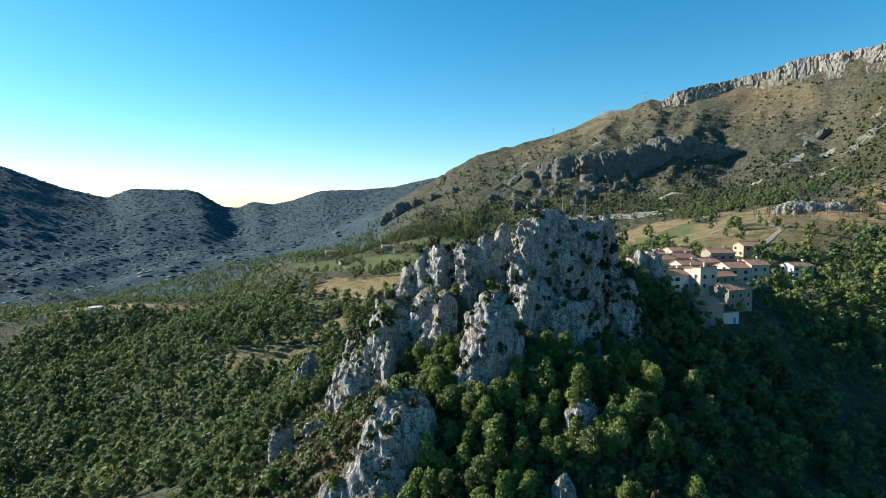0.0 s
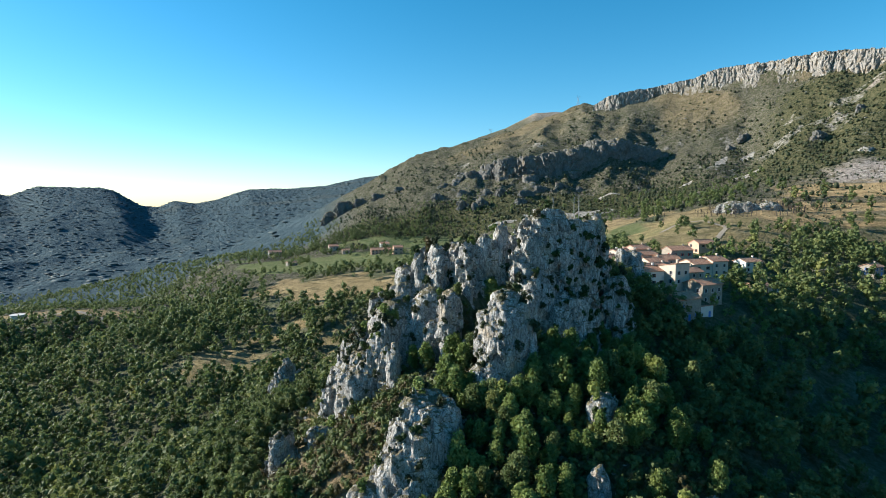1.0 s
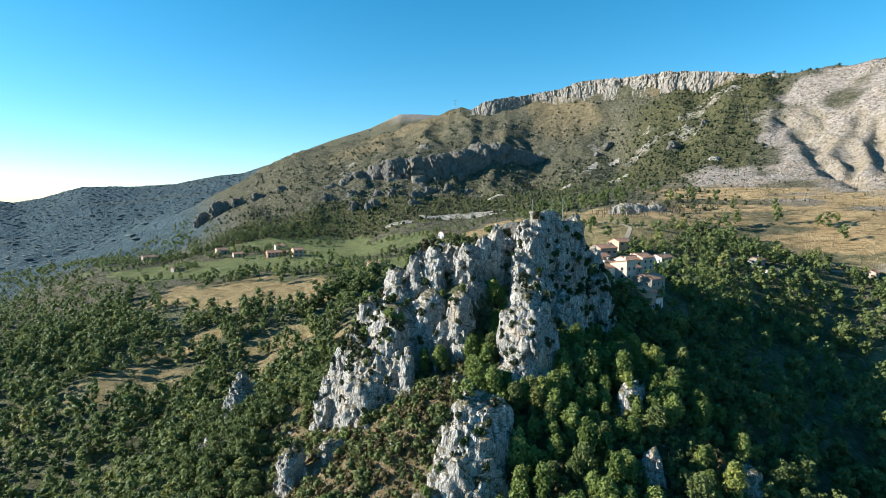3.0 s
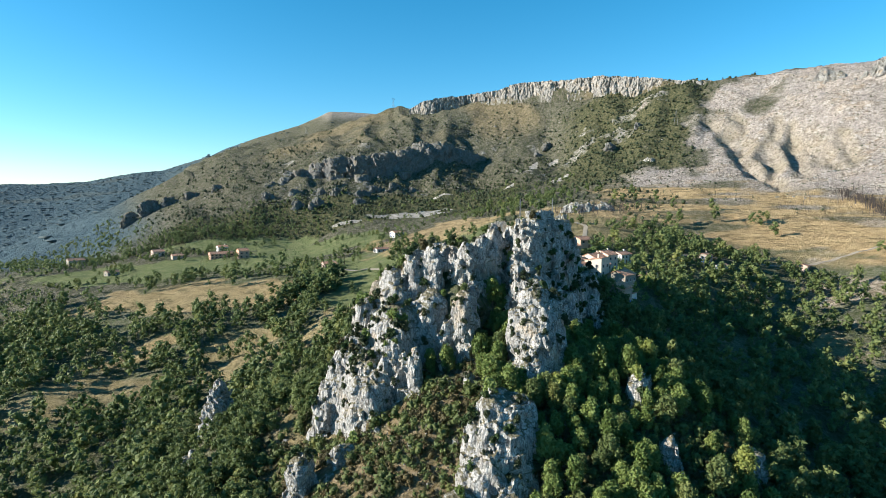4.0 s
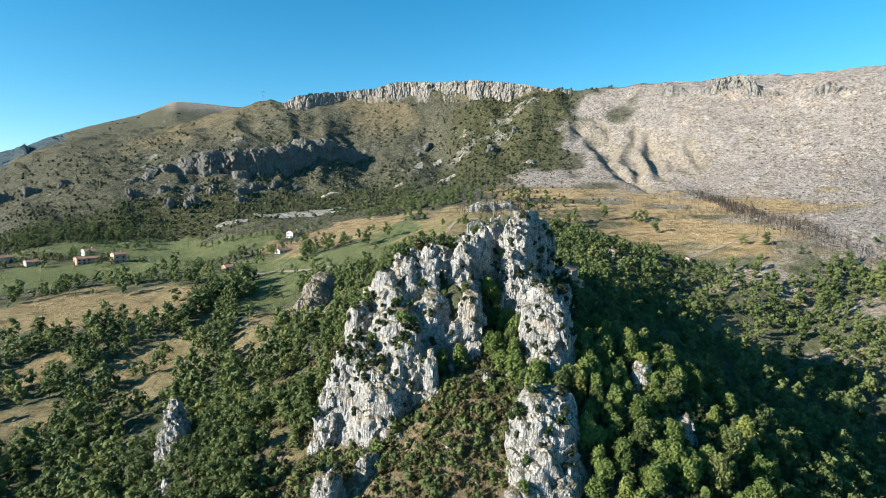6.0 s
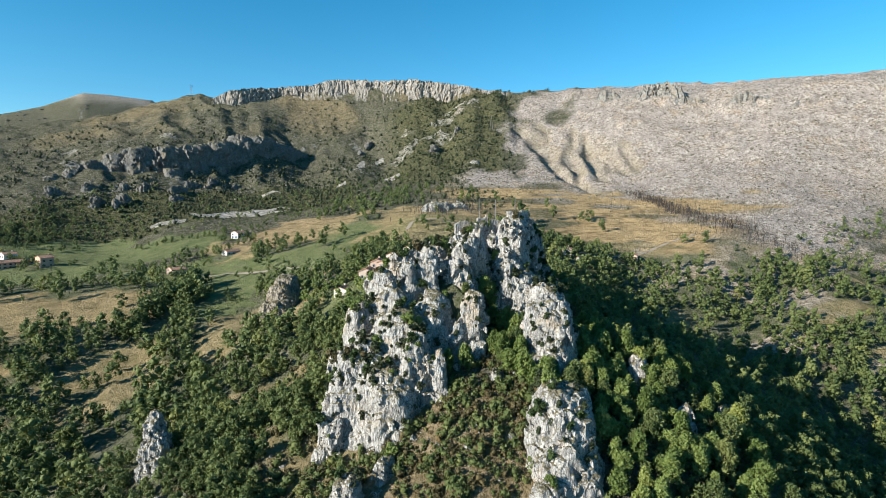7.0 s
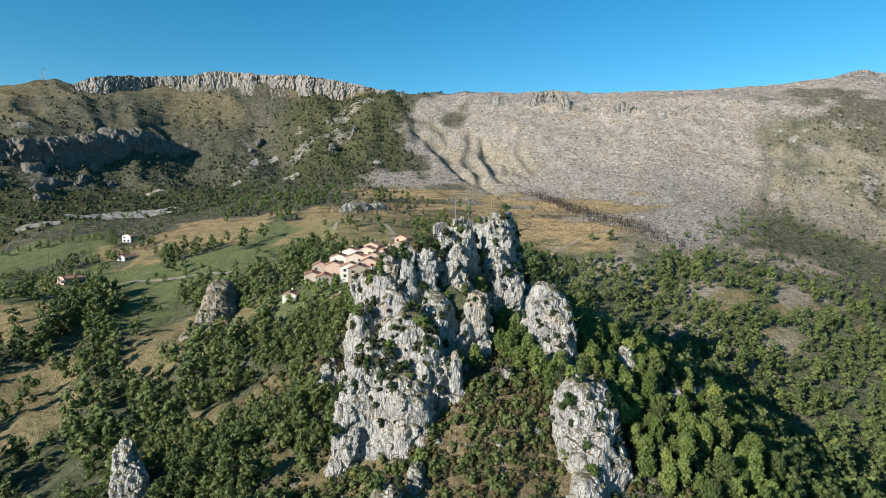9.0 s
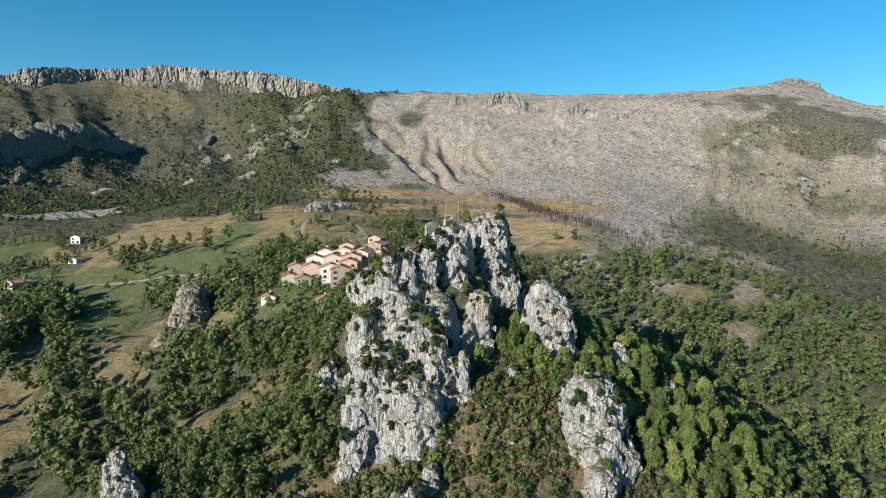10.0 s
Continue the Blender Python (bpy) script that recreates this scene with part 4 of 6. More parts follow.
def rock_wall(name, a0, a1, radius, rise_by, behind, block, relief, label, seed, gaps=0.0, lean=5.0, pitch=1.5, stone=None, taper=25, crest=None):
    """A cliff that follows the land: a fluted, cracked wall whose head runs back into the slope."""
    fine = np.linspace(a0, a1, 400)
    rad = np.interp(fine, *radius)
    fx, fy = HX + rad * np.sin(np.radians(fine)), HY + rad * np.cos(np.radians(fine))
    run = np.concatenate([[0], np.cumsum(np.hypot(np.diff(fx), np.diff(fy)))])
    nu = int(run[-1] / pitch)
    s_ = np.linspace(0, run[-1], nu)
    px, py, az = np.interp(s_, run, fx), np.interp(s_, run, fy), np.interp(s_, run, fine)
    wig = 7 * fbm(s_ / 38, seed, 0.3, 3) * relief / 3
    ox, oy = -np.sin(np.radians(az)), -np.cos(np.radians(az))
    px, py = px + ox * wig, py + oy * wig
    end = np.minimum(step(0, taper, s_), 1 - step(run[-1] - taper, run[-1], s_))
    foot = ground(px + ox * 7, py + oy * 7) - 5
    back = ground(px - ox * behind, py - oy * behind)
    _, _, block_v = cells(s_ / block + seed, np.full(nu, 0.5), np.full(nu, seed * 1.0))
    head = back + np.interp(az, *rise_by) * end + end * (0.45 * relief * block_v + 0.8 * fbm(s_ / 5, seed, 0.7, 3)) - (1 - end) * 5
    if crest:
        head = np.interp(az, *crest) + 0.7 * relief * block_v * end + 0.5 * fbm(s_ / 5, seed, 0.7, 3) - (1 - end) * 6
    head = head + gaps * (fbm(s_ / 30, seed * 2.0, 0.2, 3) - 0.15)
    head = np.maximum(head, foot + 1)
    nv = 26
    f = np.linspace(0, 1, nv)[:, None]
    z = foot[None] + (head - foot)[None] * f
    S = np.broadcast_to(s_[None], z.shape)
    sw = S + 2.2 * fbm(S / 9, z / 14, seed, 3)
    _, g1, v1 = cells(sw / block, z / (block * 4.0) + 3, np.full(z.shape, seed + 0.5))
    _, g2, v2 = cells(sw / (block * 0.42), z / (block * 0.8), np.full(z.shape, seed + 4.5))
    push = relief * (0.9 * v1 - 1.2 * (1 - step(0, 0.16, g1)) + 0.45 * v2 - 0.45 * (1 - step(0, 0.2, g2))) + 0.9 * fbm(S / 4, z / 5, seed, 4) + 0.8 * relief * fbm(S / 40, z / 9, seed + 2, 3)
    push = push - lean * f
    rows_x, rows_y, rows_z = px + ox * push, py + oy * push, z
    # the head runs back into the slope
    for g in (0.12, 0.3, 0.6, 1.0):
        off = (push[-1] * (1 - g) - behind * g)
        rows_x, rows_y = np.vstack([rows_x, px + ox * off]), np.vstack([rows_y, py + oy * off])
        zz = head + (back - 2.5 - head) * g ** 1.6 + (1 - g) * 1.2 * fbm(s_ / 3, g * 7, seed, 3)
        rows_z = np.vstack([rows_z, zz])
    verts = np.stack([rows_x, rows_y, rows_z], -1)
    org = np.array((px[nu // 2], py[nu // 2], foot[nu // 2]))
    thing = empty(name, Matrix.Translation(org), label, "cliff")
    nsec = max(1, int(run[-1] / 45))
    cuts = np.linspace(0, nu - 1, nsec + 1).astype(int)
    for c0, c1 in zip(cuts[:-1], cuts[1:]):
        v = verts[:, c0:c1 + 1] - org
        nr, nc = v.shape[:2]
        i, j = np.meshgrid(np.arange(nr - 1), np.arange(nc - 1), indexing="ij")
        quads = np.stack([i * nc + j, (i + 1) * nc + j, (i + 1) * nc + j + 1, i * nc + j + 1], -1).reshape(-1, 4)
        ob = new("rock_face", mesh_from("rock_face", v.reshape(-1, 3), quads, stone or GREY_ROCK, False))
        ob.parent = thing


rock_wall("summit_cliff", 24, 59, ((22, 27, 31, 37, 44, 47, 52, 59), (918, 900, 910, 882, 842, 826, 806, 784)), ((24, 59), (0, 0)), 30, 6.5, 1.7, "long pale limestone cliff of upright columns along the summit", 3, 0.0, 2.5, pitch=1.2, stone=CLIFF_ROCK,
          crest=((24, 25.3, 28.2, 31, 34.5, 35.8, 38.2, 41, 45.5, 48.7, 51.8, 54.9, 59), (286, 290, 299.5, 306, 310.5, 317.5, 320.5, 315.5, 313.5, 307, 299, 288, 283)))
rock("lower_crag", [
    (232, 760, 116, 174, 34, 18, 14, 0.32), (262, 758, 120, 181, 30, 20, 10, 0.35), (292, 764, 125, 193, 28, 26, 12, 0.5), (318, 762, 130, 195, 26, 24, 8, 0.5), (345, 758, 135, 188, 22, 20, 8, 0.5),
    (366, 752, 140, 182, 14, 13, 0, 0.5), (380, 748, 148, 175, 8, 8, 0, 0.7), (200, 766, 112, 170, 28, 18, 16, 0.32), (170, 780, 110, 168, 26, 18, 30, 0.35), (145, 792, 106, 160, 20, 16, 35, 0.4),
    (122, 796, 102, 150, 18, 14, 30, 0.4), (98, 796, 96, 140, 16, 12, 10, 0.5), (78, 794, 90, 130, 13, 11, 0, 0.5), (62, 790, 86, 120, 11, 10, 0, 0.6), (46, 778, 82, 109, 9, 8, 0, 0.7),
    (190, 742, 106, 142, 14, 9, 10, 0.5), (252, 737, 112, 148, 16, 9, 10, 0.5), (300, 738, 122, 160, 12, 9, 0, 0.5)], "dark limestone crag across the scrub slope, its shade put into the stone colour", "cliff", 1.5, 2.2, CRAG_SHADE_ROCK, 4.0)
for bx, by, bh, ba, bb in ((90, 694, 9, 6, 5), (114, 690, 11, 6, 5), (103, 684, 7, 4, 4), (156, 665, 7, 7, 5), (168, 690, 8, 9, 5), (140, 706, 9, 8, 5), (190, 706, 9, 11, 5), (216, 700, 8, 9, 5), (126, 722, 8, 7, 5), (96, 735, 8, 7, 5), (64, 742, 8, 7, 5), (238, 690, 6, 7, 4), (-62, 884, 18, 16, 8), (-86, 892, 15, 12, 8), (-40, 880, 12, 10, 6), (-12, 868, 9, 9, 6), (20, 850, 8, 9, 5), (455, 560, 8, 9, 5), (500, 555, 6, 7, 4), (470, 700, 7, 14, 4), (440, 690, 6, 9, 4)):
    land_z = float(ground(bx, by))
    rock("crag_block", [(bx, by, land_z - 6, land_z + bh, ba, bb, 20, 0.6), (bx + 0.8 * ba, by + 2, land_z - 6, land_z + 0.7 * bh, 0.7 * ba, bb, 40, 0.6)], "broken limestone block among scrub below the crag", "rock", 0.9, 1.5, CRAG_SHADE_ROCK)
rock_wall("flank_ledge", 66, 88, ((64, 80, 90), (708, 664, 672)), ((64, 78, 90), (2, 4, 1)), 12, 7.0, 2.0, "grey rock ledge high on the bare flank", 6, 9.0, 5.0)
rock_wall("peak_cliff", 99.5, 105, ((98, 105), (1230, 1252)), ((98, 102, 105), (12, 18, 14)), 26, 8.0, 2.2, "grey cliff at the end of the bare summit", 7, 0.0, 4.0, taper=10)

rock("rock_fin", [(44, 301.5, 30, 65, 8, 8.5, -44, 0.5, (1, 2)), (37, 296, 30, 61.5, 10, 9.5, -44, 0.6), (30, 291, 28, 55, 10, 10, -44, 0.75), (22, 290, 26, 50, 11, 10, -44, 0.9, (0, 0), 0.6)], "tilted brownish limestone fin on a dry knoll", stone=BROWN_ROCK)

# ---- leaves ----
def leaf_cards(rng, centres, out, size, spread=0.7):
    n = len(centres)
    nrm = out + spread * rng.normal(size=(n, 3))
    nrm /= np.linalg.norm(nrm, axis=1)[:, None] + 1e-9
    t = np.cross(nrm, rng.normal(size=(n, 3)))
    t /= np.linalg.norm(t, axis=1)[:, None] + 1e-9
    w = np.cross(nrm, t)
    s = size * rng.uniform(0.6, 1.35, (n, 1))
    e = s * rng.uniform(0.9, 1.6, (n, 1))
    v = np.stack([centres - t * s - w * e * 0.5, centres + t * s * rng.uniform(0.3, 1, (n, 1)) - w * e * 0.5, centres + t * s * rng.uniform(-0.5, 0.5, (n, 1)) + w * e], 1).reshape(-1, 3)
    return v, np.arange(3 * n).reshape(n, 3)


def crown(rng, height, width, low, lobes, cards, size, conical=0.0, shell=(0.4, 1.3)):
    """Centres of foliage lobes, and leaf cards over them."""
    pts, dirs, lob = [], [], []
    for k in range(lobes):
        f = (k + 0.5) / lobes
        zz = low + (height - low) * (0.12 + 0.78 * f)
        reach = width * (0.5 * (1 - conical * f) if conical else 0.36 * math.sin(math.pi * (0.18 + 0.72 * f)) + 0.05)
        ang = k * 2.4 + rng.uniform(-0.5, 0.5)
        rad = width * (0.085 + 0.11 * rng.random() + 0.4 / (lobes + 2) ** 1.3) * (1 - 0.75 * conical * f)
        off = max(0.0, reach - rad * 0.7) * (rng.uniform(0.5, 1.0) if lobes > 2 else 0.3)
        lob.append((off * math.cos(ang), off * math.sin(ang), zz, rad))
    tot = sum(l[3] ** 2 for l in lob)
    for lx, ly, lz, rad in lob:
        n = max(3, int(cards * rad * rad / tot))
        d = rng.normal(size=(n, 3))
        d[:, 2] += 0.25
        d /= np.linalg.norm(d, axis=1)[:, None]
        q = d * rad * rng.uniform(*shell, (n, 1)) * np.array((1, 1, 0.9)) + np.array((lx, ly, lz))
        pts.append(q)
        dirs.append(d)
    v, f = leaf_cards(rng, np.concatenate(pts), np.concatenate(dirs), size)
    return v, f, lob


def tree_kind(name, leaf, seed, height, width, lobes=26, cards=1500, size=0.28, conical=0.0, low=None):
    rng = np.random.default_rng(seed)
    low = height * 0.2 if low is None else low
    v, f, lob = crown(rng, height, width, low, lobes, cards, size, conical)
    thing = empty(name, Matrix.Translation((0, 0, -500)), "", "tree")
    me = mesh_from("crown", v, f, leaf)
    cr = new("crown", me)
    cr.parent = thing
    bm = bmesh.new()
    tube(bm, (0, 0, -1.0), (0.1, 0, height * 0.45), width * 0.045, width * 0.028, 7)
    tube(bm, (0.1, 0, height * 0.45), (0, 0.1, height * 0.85), width * 0.028, width * 0.008, 6)
    for lx, ly, lz, rad in lob[::2]:
        tube(bm, (0.05, 0, max(0.5, lz * 0.6)), (lx, ly, lz), width * 0.016, width * 0.006, 5)
    part("trunk", bm, BARK, thing)
    bm = bmesh.new()
    for lx, ly, lz, rad in lob[::2]:
        bmesh.ops.create_icosphere(bm, subdivisions=1, radius=rad * 0.5, matrix=Matrix.Translation((lx, ly, lz)))
    for vert in bm.verts:
        vert.co += Vector(rng.normal(size=3)) * width * 0.02
    for face in bm.faces:
        face.smooth = True
    part("inner_foliage", bm, leaf, thing)
    return thing

# ---- scattering ----
def free_of_rocks(x, y, margin=0.6):
    ok = np.ones(len(x), bool)
    for cx, cy, a, b, turn in TREES_KEEP_OFF:
        c, s = math.cos(radians(turn)), math.sin(radians(turn))
        u, v = ((x - cx) * c + (y - cy) * s) / (a + margin), (-(x - cx) * s + (y - cy) * c) / (b + margin)
        ok &= u * u + v * v > 1
    for cx, cy, rad in KEEP_CLEAR:
        ok &= (x - cx) ** 2 + (y - cy) ** 2 > rad * rad
    return ok


def sow(rng, x0, x1, y0, y1, gap, keep):
    """Points at least about gap apart, kept by the chance that keep(x, y) gives."""
    gx, gy = np.meshgrid(np.arange(x0, x1, gap), np.arange(y0, y1, gap))
    x = gx.ravel() + rng.uniform(-0.42, 0.42, gx.size) * gap
    y = gy.ravel() + rng.uniform(-0.42, 0.42, gx.size) * gap
    ok = (rng.random(gx.size) < keep(x, y)) & free_of_rocks(x, y)
    return x[ok], y[ok]


def wood_chance(x, y):
    a, r = polar(x, y)
    open_land = np.maximum(patch(x, y, MEADOWS), patch(x, y, DRY))
    d = np.where(r < 330, 0.95, 0.55) * (1 - step(330, 520, r) * 0.75)
    d = np.where((a > 70) & (a < 130), 0.95 * (1 - step(300 + 150 * step(92, 100, a), 400 + 150 * step(92, 100, a), r)) * (0.5 + 0.5 * step(-0.35, 0.1, fbm(x / 30, y / 30, 6.6, 3))), d)
    d = np.where((a > -22) & (a < 52) & (r > 255), 0.35, d)
    d = np.where((a > -6) & (a < 52) & (r > 450), 0.30 * (1 - step(520, 620, r)), d)
    belt = band(-18, 14, 2, a) * band(np.where(a > 0, 452, 484), 585, 14, r + 14 * fbm(x / 30, y / 30, 5.5, 2))
    d = np.maximum(d, 0.95 * belt)
    d = np.maximum(d, band(12, 48, 4, a) * band(415, 560, 30, r) * 0.6 * step(-0.1, 0.35, fbm(x / 32, y / 32, 7.7, 3)))
    d = np.where((a > -8) & (a < 6) & (r > 175) & (r < 265), 0.95, d)
    d = np.where((a > 44) & (a < 92) & (r > 265), 0.05, d)
    d = np.where((a < -22) & (a > -70), 0.95 - 0.45 * step(520, 700, r), d)
    d = d * (0.7 + 0.3 * step(-0.5, 0.1, fbm(x / 28, y / 28, 2.2, 3)))
    slope = band(-172, -62, 10, a) * (1 - step(46, 62, r))
    t = np.clip(((x + 3) * 12 + (y - 122) * 22) / 628, 0, 1)
    grove = np.hypot(x + 3 - 12 * t, y - 122 - 22 * t) < 6.5
    return np.clip(np.where(grove, 0.95, d * (1 - 0.975 * open_land) * (1 - 0.8 * slope)), 0, 1)


KEEP_CLEAR = [(92, 222, 34), (68, 245, 25), (95, 250, 28), (118, 232, 24), (152, 240, 11), (110, 192, 9), (88, 182, 16), (48, 434, 14), (42, 250, 16), (40, 232, 10), (30, 222, 8), (138, 262, 14), (136, 208, 11), (36, 174, 12), (203, 222, 9), (264, 207, 7), (105, 176, 7), (66, 294, 8)]


def joined(name, kinds, x, y, scale, mat_index, rng, mat, label, z=None):
    """Many plants as one mesh."""
    vs, fs, ts, off = [], [], [], 0
    z = ground(x, y) if z is None else z
    turn = rng.uniform(0, math.tau, len(x))
    pick = rng.integers(0, len(kinds), len(x))
    tint = rng.random(len(x))
    for k, (kv, kf) in enumerate(kinds):
        idx = np.nonzero(pick == k)[0]
        if not len(idx):
            continue
        c, s = np.cos(turn[idx])[:, None], np.sin(turn[idx])[:, None]
        sc = scale[idx][:, None]
        sz = sc * rng.uniform(0.85, 1.2, (len(idx), 1))
        vx = (kv[None, :, 0] * c - kv[None, :, 1] * s) * sc + x[idx][:, None]
        vy = (kv[None, :, 0] * s + kv[None, :, 1] * c) * sc + y[idx][:, None]
        vz = kv[None, :, 2] * sz + z[idx][:, None]
        vs.append(np.stack([vx, vy, vz], -1).reshape(-1, 3))
        fs.append((kf[None] + (np.arange(len(idx)) * len(kv))[:, None, None] + off).reshape(-1, kf.shape[1]))
        ts.append(np.repeat(tint[idx], len(kv)))
        off += len(idx) * len(kv)
    me = mesh_from(name, np.concatenate(vs), np.concatenate(fs), mat, True, np.concatenate(ts))
    return tagged(new(name, me), label, "trees", kind="stuff")


def core_ball():
    bm = bmesh.new()
    bmesh.ops.create_icosphere(bm, subdivisions=1, radius=1.0)
    v, f = np.array([p.co[:] for p in bm.verts]), np.array([[q.index for q in p.verts] for p in bm.faces])
    bm.free()
    return v, f


CORE_V, CORE_F = core_ball()


def small_kind(seed, height, width, lobes, cards, size, conical=0.0, low=0.1):
    rng = np.random.default_rng(seed)
    v, f, lob = crown(rng, height, width, height * low, lobes, cards, size, conical, (0.72, 1.18))
    vs, fs, off = [v], [f], len(v)
    for lx, ly, lz, rad in lob:
        # a closed, uneven core to a lobe
        o = CORE_V * rad * rng.uniform(0.5, 0.86, (len(CORE_V), 1)) * (1, 1, 0.9) + (lx, ly, lz)
        vs.append(o)
        fs.append(CORE_F + off)
        off += len(o)
    return np.concatenate(vs), np.concatenate(fs)


rng = np.random.default_rng(5)
# near trees, each a thing of its own
near_kinds = [tree_kind("oak_tree", OAK_LEAF, s, h, w) for s, h, w in ((1, 8.2, 5.6), (2, 7.0, 5.2), (3, 9.2, 5.8), (4, 6.0, 4.8), (5, 8.0, 4.6))]
near_kinds.append(tree_kind("oak_tree", WOOD_LEAF, 6, 8.8, 6.2))
NEAR_LABELS = ("green downy oak on the wooded slope", "small bushy green oak on the slope")
x, y = sow(rng, -75, 95, 60, 240, 3.8, wood_chance)
d = np.hypot(x - 0, (y - 125) * 1.0)
order = np.argsort(d)
near, rest = order[:282], order[282:]
for i in near:
    kind = near_kinds[rng.integers(len(near_kinds))]
    s = rng.uniform(0.55, 1.15)
    t = copy_thing(kind, pose(x[i], y[i], float(ground(x[i], y[i])) - 0.3, 0, 0, rng.uniform(0, 360)) @ Matrix.Diagonal((s, s, s * rng.uniform(0.9, 1.2), 1)))
    tagged(t, NEAR_LABELS[0 if s > 0.72 else 1], "tree", "oaks round the outcrop")
for gx, gy, gs in ((0, 123.5, 0.95), (4, 121.5, 1.0), (8, 120.5, 0.9), (-1, 127.5, 0.85), (-0.5, 131.5, 0.8), (2.5, 135.5, 0.85), (4.5, 139, 0.8), (7.5, 142, 0.75), (12, 121, 1.0), (16, 122.5, 0.95), (20, 125, 0.95), (2, 126, 0.9), (1, 143, 0.6), (11, 139, 0.7), (15, 138, 0.7), (-4, 125, 0.7), (24, 118, 0.95), (19, 117, 0.9)):
    t = copy_thing(near_kinds[int(gx * 3 + gy) % len(near_kinds)], pose(gx, gy, float(ground(gx, gy)) - 0.3, 0, 0, gx * 71 % 360) @ Matrix.Diagonal((gs, gs, gs * 1.05, 1)))
    tagged(t, "bright green oak at the foot of the limestone pinnacle", "tree", "oaks round the outcrop")
for kind in near_kinds:
    for o in (*kind.children_recursive, kind):
        bpy.data.objects.remove(o)
mid_kinds = [(small_kind(40 + k, 8.0, 6.8, 9, 270, 0.38)) for k in range(6)]
joined("oak_wood", mid_kinds, x[rest], y[rest], rng.uniform(0.6, 1.15, len(rest)), 0, rng, WOOD_LEAF, "dense green oak wood on the lower slopes")
far_kinds = [(small_kind(60 + k, 8.0, 7.0, 5, 96, 0.49)) for k in range(6)]


def beyond(x0, x1, y0, y1):
    return lambda x, y: wood_chance(x, y) * ~((x > x0) & (x < x1) & (y > y0) & (y < y1))


x, y = sow(rng, -330, 330, -90, 480, 5.6, beyond(-75, 95, 60, 240))
a, r = polar(x, y)
ok = (a > -75) & (a < 155) & ((r < 260) | (a < 132))
x, y = x[ok], y[ok]
joined("oak_wood", far_kinds, x, y, rng.uniform(0.6, 1.4, len(x)) * np.where(x < 60, 1.15, 1.0), 0, rng, WOOD_LEAF, "mixed green oak wood filling the valley sides")
x, y = sow(rng, -700, 420, 480, 1000, 7.4, wood_chance)
x2, y2 = sow(rng, 330, 600, -200, 260, 7.0, lambda p, q: wood_chance(p, q) * (polar(p, q)[0] > 90) * step(-0.4, 0.2, fbm(p / 24, q / 24, 2.9, 3)))
x, y = np.concatenate([x, x2]), np.concatenate([y, y2])
a, r = polar(x, y)
ok = (a > -50) & (a < 126)
x, y = x[ok], y[ok]
scrub_kinds = [(small_kind(80 + k, 5.0, 6.5, 3, 22, 0.68)) for k in range(5)]
joined("far_wood", scrub_kinds, x, y, np.where(polar(x, y)[0] > -8, 0.7, 1.0) * rng.uniform(0.6, 1.5, len(x)), 0, rng, WOOD_LEAF, "distant dark green woods on the valley sides")

x, y = sow(rng, -150, 160, 560, 740, 5.2, lambda p, q: 0.8 * band(-16, 8, 6, polar(p, q)[0]) * band(np.where(polar(p, q)[0] > 0, 462, 480), 545, 22, polar(p, q)[1] + 14 * fbm(p / 30, q / 30, 5.5, 2)))
joined("wood_belt", far_kinds[:3], x, y, rng.uniform(0.45, 0.95, len(x)), 0, rng, BELT_LEAF, "dark green belt of oaks at the foot of the mountain")


def scrub_chance(x, y):
    a, r = polar(x, y)
    d = band(-8, 62, 6, a) * step(440, 520, r) * (1 - 0.75 * step(800, 900, r)) * 0.8 * step(-0.6, 0.4, fbm(x / 45, y / 45, 3.0, 3) + 0.2)
    d = np.maximum(d, band(92, 126, 6, a) * band(330, 900, 60, r) * 0.6 * step(-0.2, 0.3, fbm(x / 40, y / 40, 5.0, 3)))
    d = np.maximum(d, band(30, 62, 6, a) * band(270, 460, 30, r) * 0.35)
    d = np.maximum(d, 0.36 * bare_flank(x, y) * step(-0.5, 0.3, fbm(x / 25, y / 25, 4.1, 3)))
    d = np.maximum(d, band(36, 64, 10, a) * band(440, 830, 40, r) * 0.9)
    d = np.maximum(d, band(-8, 42, 4, a) * band(440, 590, 30, r) * 0.95)
    d = d * (1 - 0.55 * step(640, 730, r) * (a < 46))
    return d * (1 - patch(x, y, MEADOWS)) * (1 - patch(x, y, DRY)) * (1 - patch(x, y, SCREE))


x, y = sow(rng, -120, 720, -200, 1080, 4.7, scrub_chance)
bush_kinds = [(small_kind(90 + k, 1.8, 7.0, 1, 9, 0.42)) for k in range(5)]
joined("mountain_scrub", bush_kinds, x, y, (0.35 + 1.3 * rng.random(len(x)) ** 2.2) * (1 - 0.6 * bare_flank(x, y)), 0, rng, SCRUB_LEAF, "low grey-green scrub dotted over the mountainside")


def canopy_chance(x, y):
    a, r = polar(x, y)
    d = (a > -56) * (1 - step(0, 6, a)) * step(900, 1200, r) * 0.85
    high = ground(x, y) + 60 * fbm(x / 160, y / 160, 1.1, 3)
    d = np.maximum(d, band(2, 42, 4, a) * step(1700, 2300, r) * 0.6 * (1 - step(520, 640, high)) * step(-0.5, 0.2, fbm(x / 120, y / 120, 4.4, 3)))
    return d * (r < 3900)


